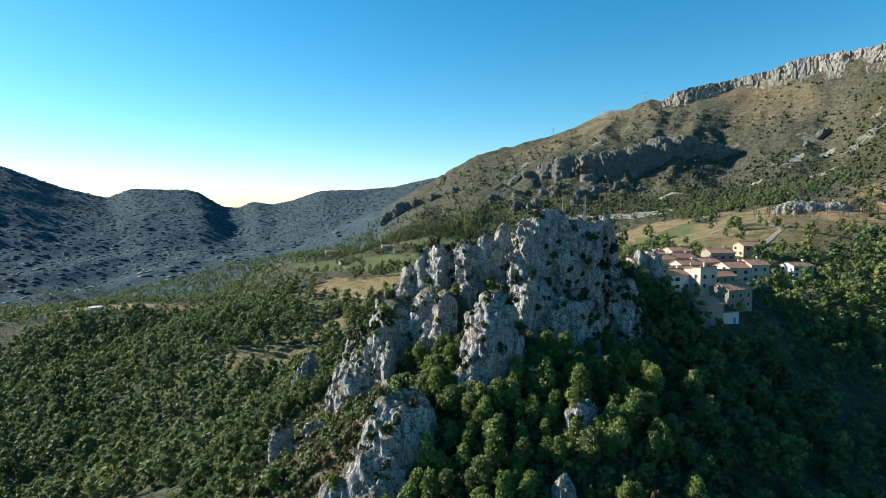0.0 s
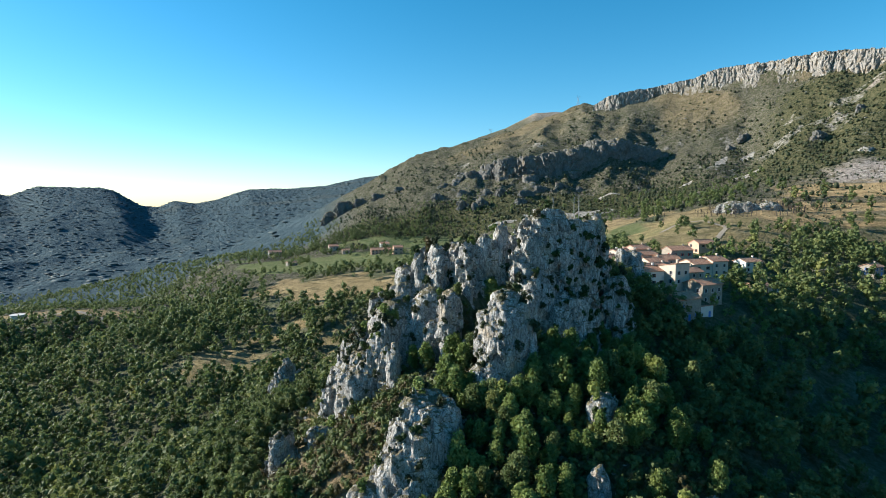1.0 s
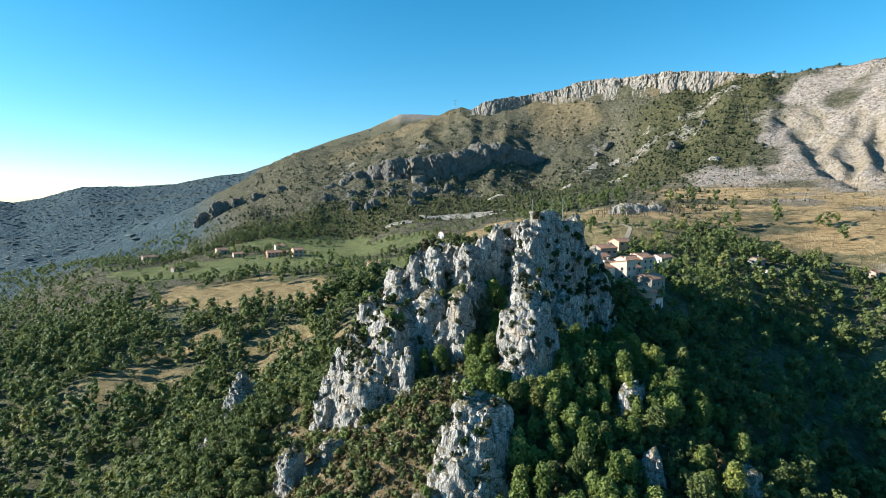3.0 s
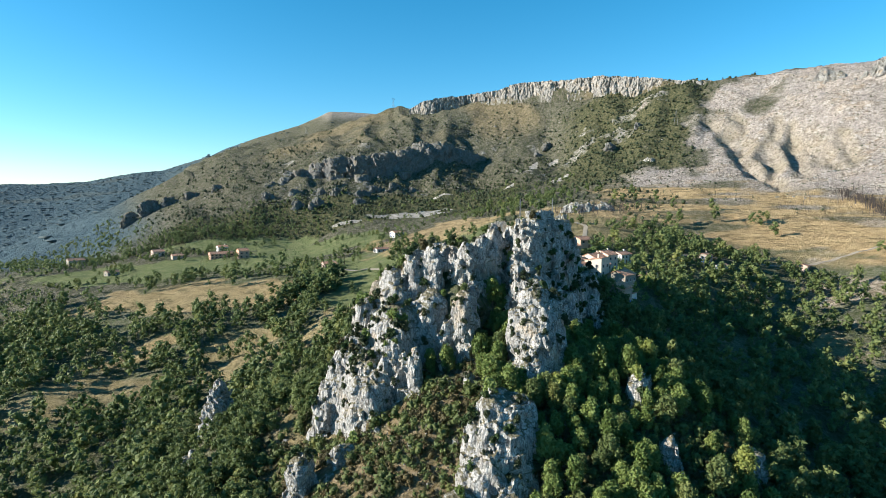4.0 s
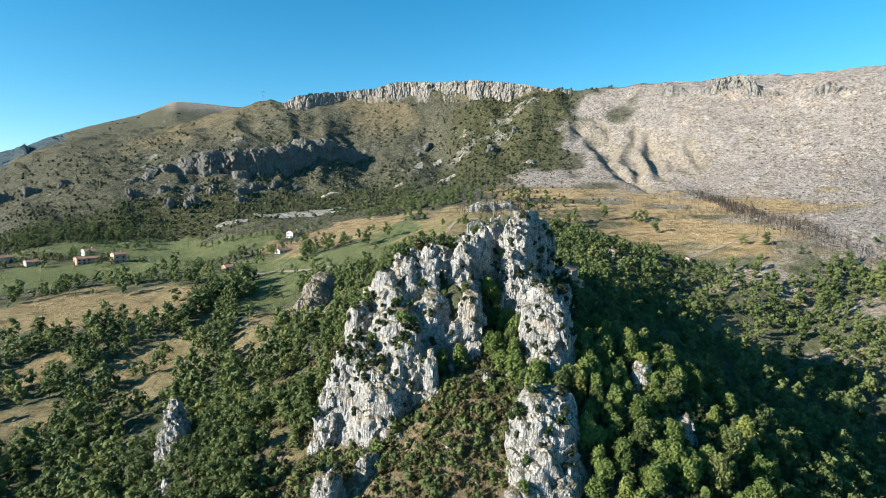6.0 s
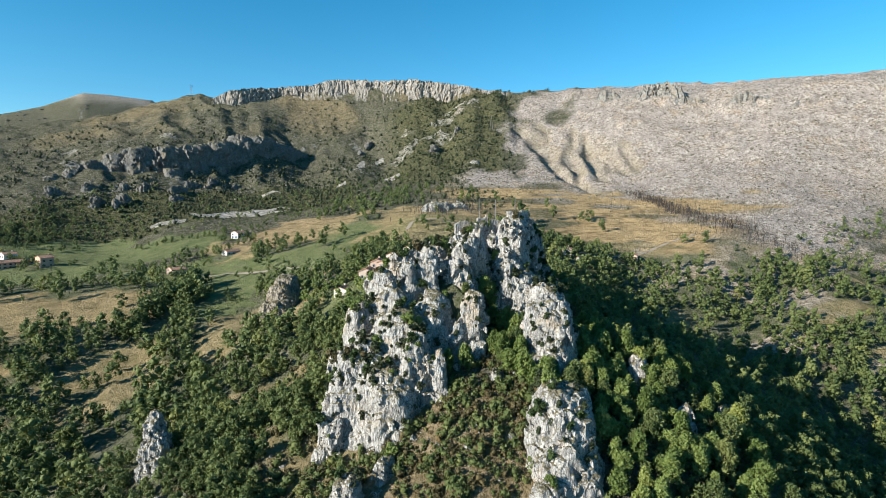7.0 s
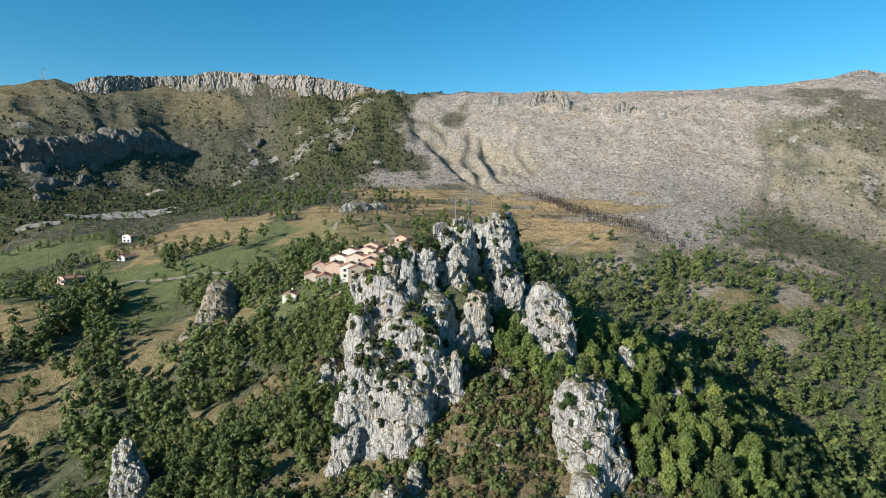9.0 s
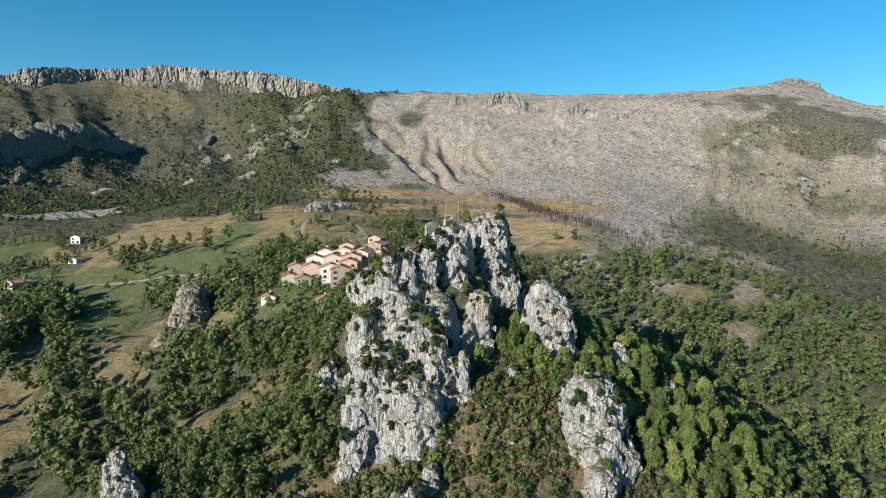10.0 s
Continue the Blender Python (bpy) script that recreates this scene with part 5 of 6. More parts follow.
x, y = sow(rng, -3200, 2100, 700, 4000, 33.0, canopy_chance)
# leaf colour shifted towards blue so that it carries the distance haze
HAZY_CANOPY_LEAF = make_leaf("hazy_canopy_leaves", (0.058, 0.095, 0.105), (0.105, 0.150, 0.160), 0.35)
joined("distant_forest", [(CORE_V * np.random.default_rng(170 + k).uniform(0.6, 1.25, (len(CORE_V), 1)) * (1, 1, 0.15), CORE_F) for k in range(6)], x, y, 7 + 7 * rng.random(len(x)) ** 1.5, 0, rng, HAZY_CANOPY_LEAF, "dark forest canopy over the distant hills, blue haze put into its leaf colour")
# rusty heath and low bushes on the slope under the outcrop
def heath_chance(x, y):
    a, r = polar(x, y)
    return (1 - step(60, 85, r)) * np.where(np.abs(a) > 60, 0.95, 0.4) * (0.45 + 0.55 * step(-0.3, 0.1, fbm(x / 6, y / 6, 9.9, 2)))


x, y = sow(rng, -80, 60, 85, 235, 1.2, heath_chance)
heath_kinds = [(small_kind(110 + k, 1.2, 3.0, 2, 36, 0.2)) for k in range(6)]
half = rng.random(len(x)) < 0.42
joined("rusty_heath", heath_kinds, x[half], y[half], 0.6 + 1.2 * rng.random(half.sum()) ** 1.6, 0, rng, RUST_LEAF, "rust-coloured heath and dry bushes under the rocks")
joined("low_bushes", heath_kinds, x[~half], y[~half], 0.6 + 1.8 * rng.random((~half).sum()) ** 2, 0, rng, HEATH_LEAF, "low green bushes under the rocks")

# ---- shrubs rooted in the rocks ----
def rock_shrubs():
    from mathutils.bvhtree import BVHTree
    vs, fs, off = [], [], 0
    for ob in ROCKS:
        m = ob.parent.matrix_world.translation
        if m.y > 260:
            continue
        co = np.empty(len(ob.data.vertices) * 3, np.float32)
        ob.data.vertices.foreach_get("co", co)
        vs.append(co.reshape(-1, 3) + np.array(m))
        fs.extend([[i + off for i in p.vertices] for p in ob.data.polygons])
        off += len(co) // 3
    tree = BVHTree.FromPolygons([Vector(v) for v in np.concatenate(vs).astype(float)], fs)
    kinds = []
    for k in range(4):
        v, f = small_kind(130 + k, 1.5, 2.2, 3, 150, 0.2)
        kinds.append(mesh_from("shrub", v, f, (DARK_LEAF, SCRUB_LEAF, OAK_LEAF, RUST_LEAF)[k]))
    made = 0
    while made < 225:
        x, y = rng.uniform(-50, 54), rng.uniform(104, 196)
        hit, nrm, _, _ = tree.ray_cast(Vector((x, y, 130)), Vector((0, 0, -1)))
        if hit is None or nrm.z < 0.16 or hit.z < float(ground(x, y)) + 1 or fbm(x / 5, y / 5, hit.z / 6, 2) < -0.15:
            continue
        s = rng.uniform(0.7, 1.75) ** 1.4 * (0.75 if hit.z > 92 else 1)
        k = rng.choice(4, p=(0.35, 0.33, 0.17, 0.15))
        ob = new("shrub", kinds[k])
        ob.matrix_world = pose(x, y, hit.z - 0.2, 0, 0, rng.uniform(0, 360)) @ Matrix.Diagonal((s, s, s, 1))
        tagged(ob, ("dark evergreen shrub rooted in the limestone", "grey-green shrub rooted in the limestone", "bright green shrub rooted in the limestone", "dry rusty shrub rooted in the limestone")[k], "shrub", "shrubs on the outcrop")
        made += 1
    made = 0
    while made < 72:
        x, z = rng.uniform(26, 55), rng.uniform(64, 94)
        if rng.random() > (x - 20) / 30:
            continue
        hit, nrm, _, _ = tree.ray_cast(Vector((x, 118, z)), Vector((0, 1, 0)))
        if hit is None or hit.z < float(ground(hit.x, hit.y)) + 1:
            continue
        s = rng.uniform(0.7, 1.7)
        ob = new("shrub", kinds[0])
        ob.matrix_world = pose(hit.x, hit.y - 0.1, hit.z - 0.6 * s, 0, 0, rng.uniform(0, 360)) @ Matrix.Diagonal((s, s, s, 1))
        tagged(ob, "dark evergreen shrub clinging to the shaded rock face", "shrub", "shrubs on the outcrop")
        made += 1

    px, py, pz = [], [], []
    while len(px) < 170:
        y, z = rng.uniform(108, 196), rng.uniform(42, 92)
        hit, nrm, _, _ = tree.ray_cast(Vector((-110, y - 40, z + 12)), Vector((0.94, 0.33, -0.1)).normalized())
        if hit is None or hit.z < float(ground(hit.x, hit.y)) + 1 or (nrm.z < 0.05 and rng.random() < 0.75) or fbm(hit.x / 4, hit.y / 4, hit.z / 7, 2) > 0.05:
            continue
        px.append(hit.x), py.append(hit.y), pz.append(hit.z)
    hung = [small_kind(150 + k, 1.3, 2.0, 2, 90, 0.2) for k in range(4)]
    ob = joined("cleft_bushes", hung, np.array(px), np.array(py), rng.uniform(0.5, 1.5, len(px)), 0, rng, SCRUB_LEAF, "small dark bushes and dry tufts in the rock clefts", np.array(pz) - 0.4)


rock_shrubs()

# ---- houses ----
WALLS = [plain("cream_render", (0.50, 0.42, 0.34), 0.9, 0.12, 0.7), plain("pink_render", (0.47, 0.35, 0.28), 0.9, 0.12, 0.7), plain("white_render", (0.60, 0.56, 0.50), 0.9, 0.08, 0.7), plain("stone_wall", (0.28, 0.245, 0.20), 0.95, 0.3, 2.5, relief=0.5), plain("orange_render", (0.52, 0.33, 0.24), 0.9, 0.1, 0.7)]
PANE = plain("window_glass", (0.03, 0.035, 0.04), 0.15, 0.1)
SHUTTERS = [plain("grey_shutter", (0.30, 0.30, 0.30), 0.6), plain("red_shutter", (0.36, 0.05, 0.04), 0.6), plain("blue_shutter", (0.08, 0.20, 0.48), 0.6), plain("brown_shutter", (0.14, 0.08, 0.05), 0.7)]
RUIN = make_rock("old_masonry", 0.95)
STEEL = plain("galvanised_steel", (0.20, 0.205, 0.21), 0.6, 0.1, 2, metal=0.2)
CONCRETE = plain("pale_concrete", (0.52, 0.50, 0.46), 0.9, 0.15, 0.8)
GRAVEL = plain("gravel", (0.25, 0.215, 0.165), 0.95, 0.2, 1.2)


def make_tiles():
    m, nt, b = nodes_of("clay_tiles", 0.85)
    pos = position(nt)
    n = noise_tex(nt, pos, 1.1, 6, 0.7)
    f = noise_tex(nt, pos, 7.0, 3)
    col = blend(nt, ramp(nt, n, (0.35, (0.0,)), (0.65, (1.0,))), (0.24, 0.115, 0.075), (0.50, 0.27, 0.17))
    col = blend(nt, ramp(nt, f, (0.45, (0.0,)), (0.65, (0.6,))), col, (0.42, 0.30, 0.21))
    nt.links.new(col, b.inputs["Base Color"])
    w = mk(nt, "ShaderNodeTexWave", Scale=2.0)
    nt.links.new(pos, w.inputs["Vector"])
    bump(nt, b, w.outputs["Fac"], 0.5, 0.1)
    return m


TILES = make_tiles()


HOUSE_SPOTS = []


def house(x, y, w, d, h, turn, wall=0, shutter=0, label="", roof="gable", z=None, storeys=None, chimney=True, group="village houses"):
    """A rendered house: walls with gables, overhanging tiled roof, shuttered windows on all sides, door and chimney."""
    HOUSE_SPOTS.append((x, y, max(w, d)))
    if z is None:
        z = float(np.min(ground(x + np.array((-w, w, 0, 0)) / 2, y + np.array((0, 0, -d, d)) / 2))) - 0.1
    storeys = storeys or max(1, int(round(h / 2.9)))
    thing = empty("house", pose(x, y, z, 0, 0, turn), label, "house", group)
    rise = d * 0.20 if roof == "gable" else 0.16 * d
    bm = bmesh.new()
    if roof == "gable":
        prof = [(-d / 2, -3), (d / 2, -3), (d / 2, h), (0, h + rise), (-d / 2, h)]
    else:
        prof = [(-d / 2, -3), (d / 2, -3), (d / 2, h), (-d / 2, h + rise)]
    ends = [[bm.verts.new((sx * w / 2, py, pz)) for py, pz in prof] for sx in (-1, 1)]
    bm.faces.new(ends[0][::-1])
    bm.faces.new(ends[1])
    for k in range(len(prof)):
        q = (k + 1) % len(prof)
        bm.faces.new((ends[0][k], ends[0][q], ends[1][q], ends[1][k]))
    part("wall", bm, WALLS[wall], thing)
    over, thick = 0.45, 0.22
    if roof == "gable":
        slopes = [((-d / 2 - over, h - rise * over / (d / 2)), (0, h + rise)), ((d / 2 + over, h - rise * over / (d / 2)), (0, h + rise))]
    else:
        slopes = [((-d / 2 - over, h + rise * (1 + over / d)), (d / 2 + over, h - rise * over / d))]
    bm = bmesh.new()
    for (ya, za), (yb, zb) in slopes:
        v = [bm.verts.new((sx * (w / 2 + over * 0.7), py, pz + dz)) for dz in (0.03, thick) for sx, py, pz in ((-1, ya, za), (1, ya, za), (1, yb, zb), (-1, yb, zb))]
        for f in ((3, 2, 1, 0), (4, 5, 6, 7), (0, 1, 5, 4), (1, 2, 6, 5), (2, 3, 7, 6), (3, 0, 4, 7)):
            bm.faces.new([v[i] for i in f])
    # ridge tiles and eaves line
    if roof == "gable":
        tube(bm, (-w / 2 - over * 0.7, 0, h + rise + thick), (w / 2 + over * 0.7, 0, h + rise + thick), 0.14, 0.14, 6)
    part("roof", bm, TILES, thing)

    def window(side, u, zc, ww, hh):
        # side: 0 front, 1 back, 2 right end, 3 left end
        turn_m = (pose(u, -d / 2, zc), pose(u, d / 2, zc, 0, 0, 180), pose(w / 2, u, zc, 0, 0, 90), pose(-w / 2, u, zc, 0, 0, -90))[side]
        bm = bmesh.new()
        box(bm, -ww / 2 - 0.08, -0.008, -hh / 2 - 0.02, ww / 2 + 0.08, 0.05, hh / 2 + 0.1)
        bm.transform(turn_m)
        win = part("window", bm, CONCRETE, thing)
        bm = bmesh.new()
        box(bm, -ww / 2 - 0.12, -0.06, -hh / 2 - 0.14, ww / 2 + 0.12, 0.05, -hh / 2 - 0.021)
        bm.transform(turn_m)
        part("sill", bm, CONCRETE, win)
        bm = bmesh.new()
        box(bm, -ww / 2, -0.015, -hh / 2, ww / 2, 0.05, hh / 2)
        bm.transform(turn_m)
        part("pane", bm, PANE, win)
        for sx in (-1, 1):
            bm = bmesh.new()
            box(bm, sx * ww * 0.53, -0.07, -hh / 2, sx * ww * 0.98, -0.01, hh / 2) if sx > 0 else box(bm, -ww * 0.98, -0.07, -hh / 2, -ww * 0.53, -0.01, hh / 2)
            bm.transform(turn_m)
            part("shutter", bm, SHUTTERS[shutter], win)

    hr = random.Random(int(abs(x * 31 + y * 17)))
    for side, run in ((0, w), (1, w), (2, d), (3, d)):
        n = max(1, int(run / 3.2))
        for st in range(storeys):
            zc = 1.55 + st * (h - 0.6) / storeys
            for k in range(n):
                if hr.random() < 0.22:
                    continue
                u = (k + 0.5) / n * run - run / 2
                if side == 0 and st == 0 and k == n // 2:
                    bm = bmesh.new()
                    box(bm, u - 0.55, -d / 2 - 0.04, 0, u + 0.55, -d / 2 + 0.05, 2.1)
                    part("door", bm, SHUTTERS[3 if shutter == 0 else shutter], thing)
                    continue
                window(side, u, zc, 0.9, 1.25)
    if chimney:
        bm = bmesh.new()
        cx = w * 0.28
        box(bm, cx - 0.35, -0.3, h, cx + 0.35, 0.3, h + rise + 0.9)
        box(bm, cx - 0.45, -0.4, h + rise + 0.9, cx + 0.45, 0.4, h + rise + 1.05)
        part("chimney", bm, WALLS[wall], thing)
    return thing


house(122, 222, 8, 9, 9, 12, 0, 0, "three-storey cream terrace house with clay tile roof")
house(113.5, 220.5, 9.5, 9, 8.5, 12, 0, 3, "three-storey cream terrace house with weathered tile roof")
house(105, 214, 8, 8, 7, 8, 1, 3, "narrow pink rendered village house with tiled roof")
house(95, 185, 10, 8, 6.5, 20, 3, 0, "grey stone village house below the terrace")
house(99, 203, 10, 8, 7.5, 18, 3, 0, "grey stone village house with tiled roof")
house(87.5, 191.5, 7, 8, 9.5, 20, 0, 0, "tall narrow pale village house", roof="shed")
house(78.5, 194, 10, 8, 8, 14, 2, 3, "white rendered village house with a small balcony door")
house(86, 203, 15, 9, 8.5, 14, 0, 0, "long cream village hall with a broad tile roof")
house(79, 172, 11, 8, 7, 22, 3, 2, "shaded stone house with blue shutters", z=63.5)
house(88, 175, 7, 5, 3, 22, 2, 2, "low white lean-to beside the blue-shuttered house", roof="shed", z=63.5, chimney=False)
house(121, 248, 11, 8, 6.5, 5, 3, 1, "grey village house with a red tile roof")
house(111, 240, 10, 8, 5.5, 8, 1, 0, "small pink house with a tile roof")
house(99, 229, 10, 9, 7, 16, 0, 1, "cream village house with red shutters")
house(91, 214, 10, 8, 7, 10, 0, 0, "cream village house with clay tiles")
house(80, 213, 9, 9, 7, 20, 2, 3, "white village house in the old core")
house(83, 223, 10, 8, 7.5, 30, 1, 1, "pink village house with bright red shutters")
house(70, 219, 8, 9, 8, 24, 1, 1, "salmon village house with red shutters")
house(73, 237, 10, 8, 7.5, 28, 1, 1, "salmon village house with bright red shutters")
house(55, 230, 9, 8, 7.5, 30, 3, 3, "brown stone village house with tiled roof")
house(64, 241, 8, 9, 8, 32, 2, 0, "tall white village house with a gable end")
house(83, 241, 10, 9, 8, 25, 1, 0, "pink village house with tiled roof")
house(70, 255, 10, 8, 7, 32, 1, 0, "pink village house facing the meadows")
house(59, 252, 9, 7, 4.5, 35, 3, 0, "low grey stone house at the village edge")
house(66, 265, 11, 7, 4, 38, 0, 0, "low cream cottage at the village edge")
house(79, 271, 9, 7, 6, 38, 1, 0, "pink house with a long tile roof")
house(85, 253, 12, 9, 8, 28, 0, 0, "broad cream village house in the upper street")
house(84, 263, 9, 8, 7, 30, 2, 3, "white village house in the upper street")
house(95, 253, 9, 8, 8, 22, 0, 3, "cream village house in the upper street")
house(97, 265, 9, 8, 7, 25, 2, 0, "white gabled house at the top of the village")
house(106, 257, 9, 8, 8.5, 15, 1, 1, "tall pink house with red shutters at the top of the village")
house(104, 247, 10, 8, 6.5, 15, 1, 3, "pink village house under old tiles")
house(94, 242, 9, 8, 7, 15, 0, 0, "cream village house between two lanes")
house(31, 222, 7, 6, 4, 30, 1, 0, "small pink cottage below the village")
house(46, 260, 8, 6, 3, 30, 2, 0, "small white bungalow with tiled roof")
house(67, 295, 8, 6, 3.5, 60, 1, 0, "small pink house behind the rock fin")
house(140, 259, 9.5, 7.5, 5, 8, 4, 3, "orange rendered house alone on the dry hill", chimney=False)
house(151, 240, 10.5, 7, 5, 15, 2, 0, "white detached house among dark trees")
house(132, 207, 9, 5, 2.8, 10, 1, 0, "low pink outbuilding with tiled roof", chimney=False)
house(140, 210, 6, 5, 2.6, 10, 2, 0, "low white garage with tiled roof", roof="shed", chimney=False)
house(201, 226, 8, 6, 4.5, 20, 3, 2, "small stone house with a red roof in trees")
house(204, 218, 8, 5, 2.8, 20, 2, 0, "low white house with tiled roof in trees", chimney=False)
house(265, 208, 7, 5, 3, 20, 1, 0, "small pink cabin at the wood's edge", chimney=False)
house(49, 433, 11, 7, 3.6, 5, 1, 0, "pink farmhouse between cypress trees", group="farms")
house(-132, 668, 14, 9, 7, 20, 3, 0, "stone farmhouse at the meadow's edge", group="farms")
house(-62, 615, 10, 8, 6, 15, 1, 0, "pink farmhouse on a meadow", group="farms")
house(-46, 590, 11, 7, 3.5, 10, 1, 0, "low pink farmhouse with tiled roof", group="farms")
house(-10, 566, 24, 8, 5, 8, 4, 3, "long orange farm building with tiled roof", group="farms")
house(4, 545, 9, 8, 7, 8, 4, 3, "tall orange farmhouse at the end of a barn", group="farms")
house(-8, 588, 9, 8, 6.5, 8, 2, 0, "white farmhouse behind the orange barn", group="farms")
house(-98, 560, 10, 6, 3.5, 30, 3, 0, "low stone house behind a clump of trees", group="farms")
house(135, 503, 12, 7, 5, 20, 2, 2, "white and blue house in trees under the mountain", group="farms")
house(100, 455, 12, 6, 3, 10, 2, 0, "low white farm shed on the meadow", chimney=False, group="farms")

# bell gable of the old chapel
bell = empty("bell_gable", pose(79, 199.5, 74.5, 0, 0, 14), "small stone bell gable over the village roofs", "bell gable")
bm = bmesh.new()
for bx in (-1.1, 0.7):
    box(bm, bx, -0.4, -3.0, bx + 0.5, 0.4, 2.2)
part("pier", bm, WALLS[3], bell)
bm = bmesh.new()
box(bm, -1.2, -0.45, 2.2, 1.3, 0.45, 2.6)
bmesh.ops.create_cone(bm, cap_ends=True, segments=4, radius1=1.5, radius2=0.1, depth=1.0, matrix=Matrix.Translation((0.05, 0, 3.1)) @ pose(0, 0, 0, 0, 0, 45))
part("cap", bm, TILES, bell)
bm = bmesh.new()
bmesh.ops.create_cone(bm, cap_ends=True, segments=10, radius1=0.4, radius2=0.18, depth=0.7, matrix=Matrix.Translation((0, 0, 1.6)))
part("bell", bm, STEEL, bell)

# ---- castle ruin and masts on the summit ----
ruin = empty("castle_ruin", pose(36, 174, 93.2, 0, 0, -30), "crumbling stone castle walls with a round-arched opening", "ruin")


def masonry(name, x0, x1, y0, y1, tops):
    """A wall with a broken top, built of slabs whose heights follow tops."""
    bm = bmesh.new()
    n = len(tops)
    for k, tz in enumerate(tops):
        xa, xb = x0 + (x1 - x0) * k / n, x0 + (x1 - x0) * (k + 1) / n
        box(bm, xa, y0, -3.0, xb, y1, tz)
    bmesh.ops.remove_doubles(bm, verts=bm.verts, dist=0.001)
    return part(name, bm, RUIN, ruin)


masonry("wall", -9.5, -2.2, -0.6, 0.6, (1.2, 1.5, 1.9, 2.2, 2.3, 2.1, 2.2, 2.4, 2.3, 2.0, 1.9, 1.6, 1.5, 1.1))
masonry("wall", -1.2, -0.4, -0.7, 0.7, (3.2, 3.4))
masonry("wall", 1.5, 2.6, -0.7, 0.7, (3.6, 4.4))
masonry("wall", 4.2, 6.6, -0.6, 0.6, (2.8, 2.9, 2.7))
masonry("wall", 7.0, 8.2, -2.4, 0.4, (1.8, 1.2))
bm = bmesh.new()
prev = None
for k in range(13):
    ang = math.pi * k / 12
    ring = [bm.verts.new((0.55 + r_ * math.cos(ang), yy, 1.7 + r_ * math.sin(ang))) for r_, yy in ((0.95, -0.7), (1.75, -0.7), (1.75, 0.7), (0.95, 0.7))]
    if prev:
        for q in range(4):
            bm.faces.new((prev[q], prev[(q + 1) % 4], ring[(q + 1) % 4], ring[q]))
    prev = ring
part("arch", bm, RUIN, ruin)

for mx, my, mz, mh in ((37, 175, 93.5, 9.5), (43, 172.5, 93.5, 9.5), (41, 163, 94.5, 8.8)):
    mast = empty("radio_mast", Matrix.Translation((mx, my, mz)), "thin grey metal radio mast on the rock summit", "mast", "masts on the outcrop")
    bm = bmesh.new()
    tube(bm, (0, 0, -1.5), (0, 0, mh), 0.16, 0.11, 8)
    part("pole", bm, STEEL, mast)
    bm = bmesh.new()
    box(bm, -0.35, -0.35, 0.0, 0.35, 0.35, 0.4)
    part("base", bm, CONCRETE, mast)
    for k in range(2):
        bm = bmesh.new()
        tube(bm, (-0.5, 0, mh - 0.8 - k), (0.5, 0, mh - 0.8 - k), 0.05, 0.05, 5)
        part("antenna", bm, STEEL, mast)


# ---- pylons ----
def pylon(x, y, h, turn):
    p = empty("pylon", pose(x, y, float(ground(x, y)), 0, 0, turn), "grey steel lattice power pylon on the ridge", "pylon", "power pylons")
    for sx, sy in ((-1, -1), (1, -1), (1, 1), (-1, 1)):
        bm = bmesh.new()
        tube(bm, (sx * 2.2, sy * 2.2, -1), (sx * 0.7, sy * 0.7, h * 0.72), 0.15, 0.13, 4)
        tube(bm, (sx * 0.7, sy * 0.7, h * 0.72), (sx * (3.0 if sy > 0 else 2.6), sy * 0.3, h * 0.92), 0.13, 0.12, 4)
        part("leg", bm, STEEL, p)
    bm = bmesh.new()
    tube(bm, (-4.2, 0, h * 0.94), (4.2, 0, h * 0.94), 0.14, 0.14, 4)
    tube(bm, (-3, 0, h), (3, 0, h), 0.16, 0.16, 4)
    for sx in (-1, 1):
        tube(bm, (sx * 4.2, 0, h * 0.94), (sx * 3, 0, h), 0.15, 0.15, 4)
    part("crossarm", bm, STEEL, p)
    bm = bmesh.new()
    for k in range(5):
        f0, f1 = k / 5, (k + 1) / 5
        for sy in (-1, 1):
            w0, w1 = 2.2 - 1.5 * f0, 2.2 - 1.5 * f1
            sg = 1 if k % 2 else -1
            tube(bm, (sg * w0, sy * w0, h * 0.72 * f0), (-sg * w1, sy * w1, h * 0.72 * f1), 0.1, 0.1, 3)
    part("bracing", bm, STEEL, p)


pylon(216, 1123, 17, 20)
pylon(374, 1065, 18, 20)
pylon(517, 510, 18, 40)

# ---- water tank, cypresses ----
tank = empty("water_tank", Matrix.Translation((-309, 497, float(ground(-309, 497)))), "round pale concrete water tank beside a lane", "water tank")
bm = bmesh.new()
bmesh.ops.create_cone(bm, cap_ends=True, segments=28, radius1=5, radius2=5, depth=9, matrix=Matrix.Translation((0, 0, 1.5)))
part("wall", bm, CONCRETE, tank)
bm = bmesh.new()
bmesh.ops.create_cone(bm, cap_ends=True, segments=28, radius1=5.5, radius2=5.5, depth=0.4, matrix=Matrix.Translation((0, 0, 6.2)))
part("roof", bm, CONCRETE, tank)


def cypress(x, y, h):
    r_ = np.random.default_rng(int(x * 13 + y))
    v, f = small_kind(int(x + y) % 50 + 200, h, h * 0.24, 6, 300, 0.3, conical=0.8, low=0.02)
    t = empty("cypress_tree", pose(x, y, float(ground(x, y)) - 0.2, 0, 0, r_.uniform(0, 360)), "slim dark green cypress beside a farmhouse", "tree", "cypresses")
    c = new("crown", mesh_from("crown", v, f, DARK_LEAF))
    c.parent = t
    bm = bmesh.new()
    tube(bm, (0, 0, -0.5), (0, 0, h * 0.5), 0.22, 0.1, 6)
    part("trunk", bm, BARK, t)


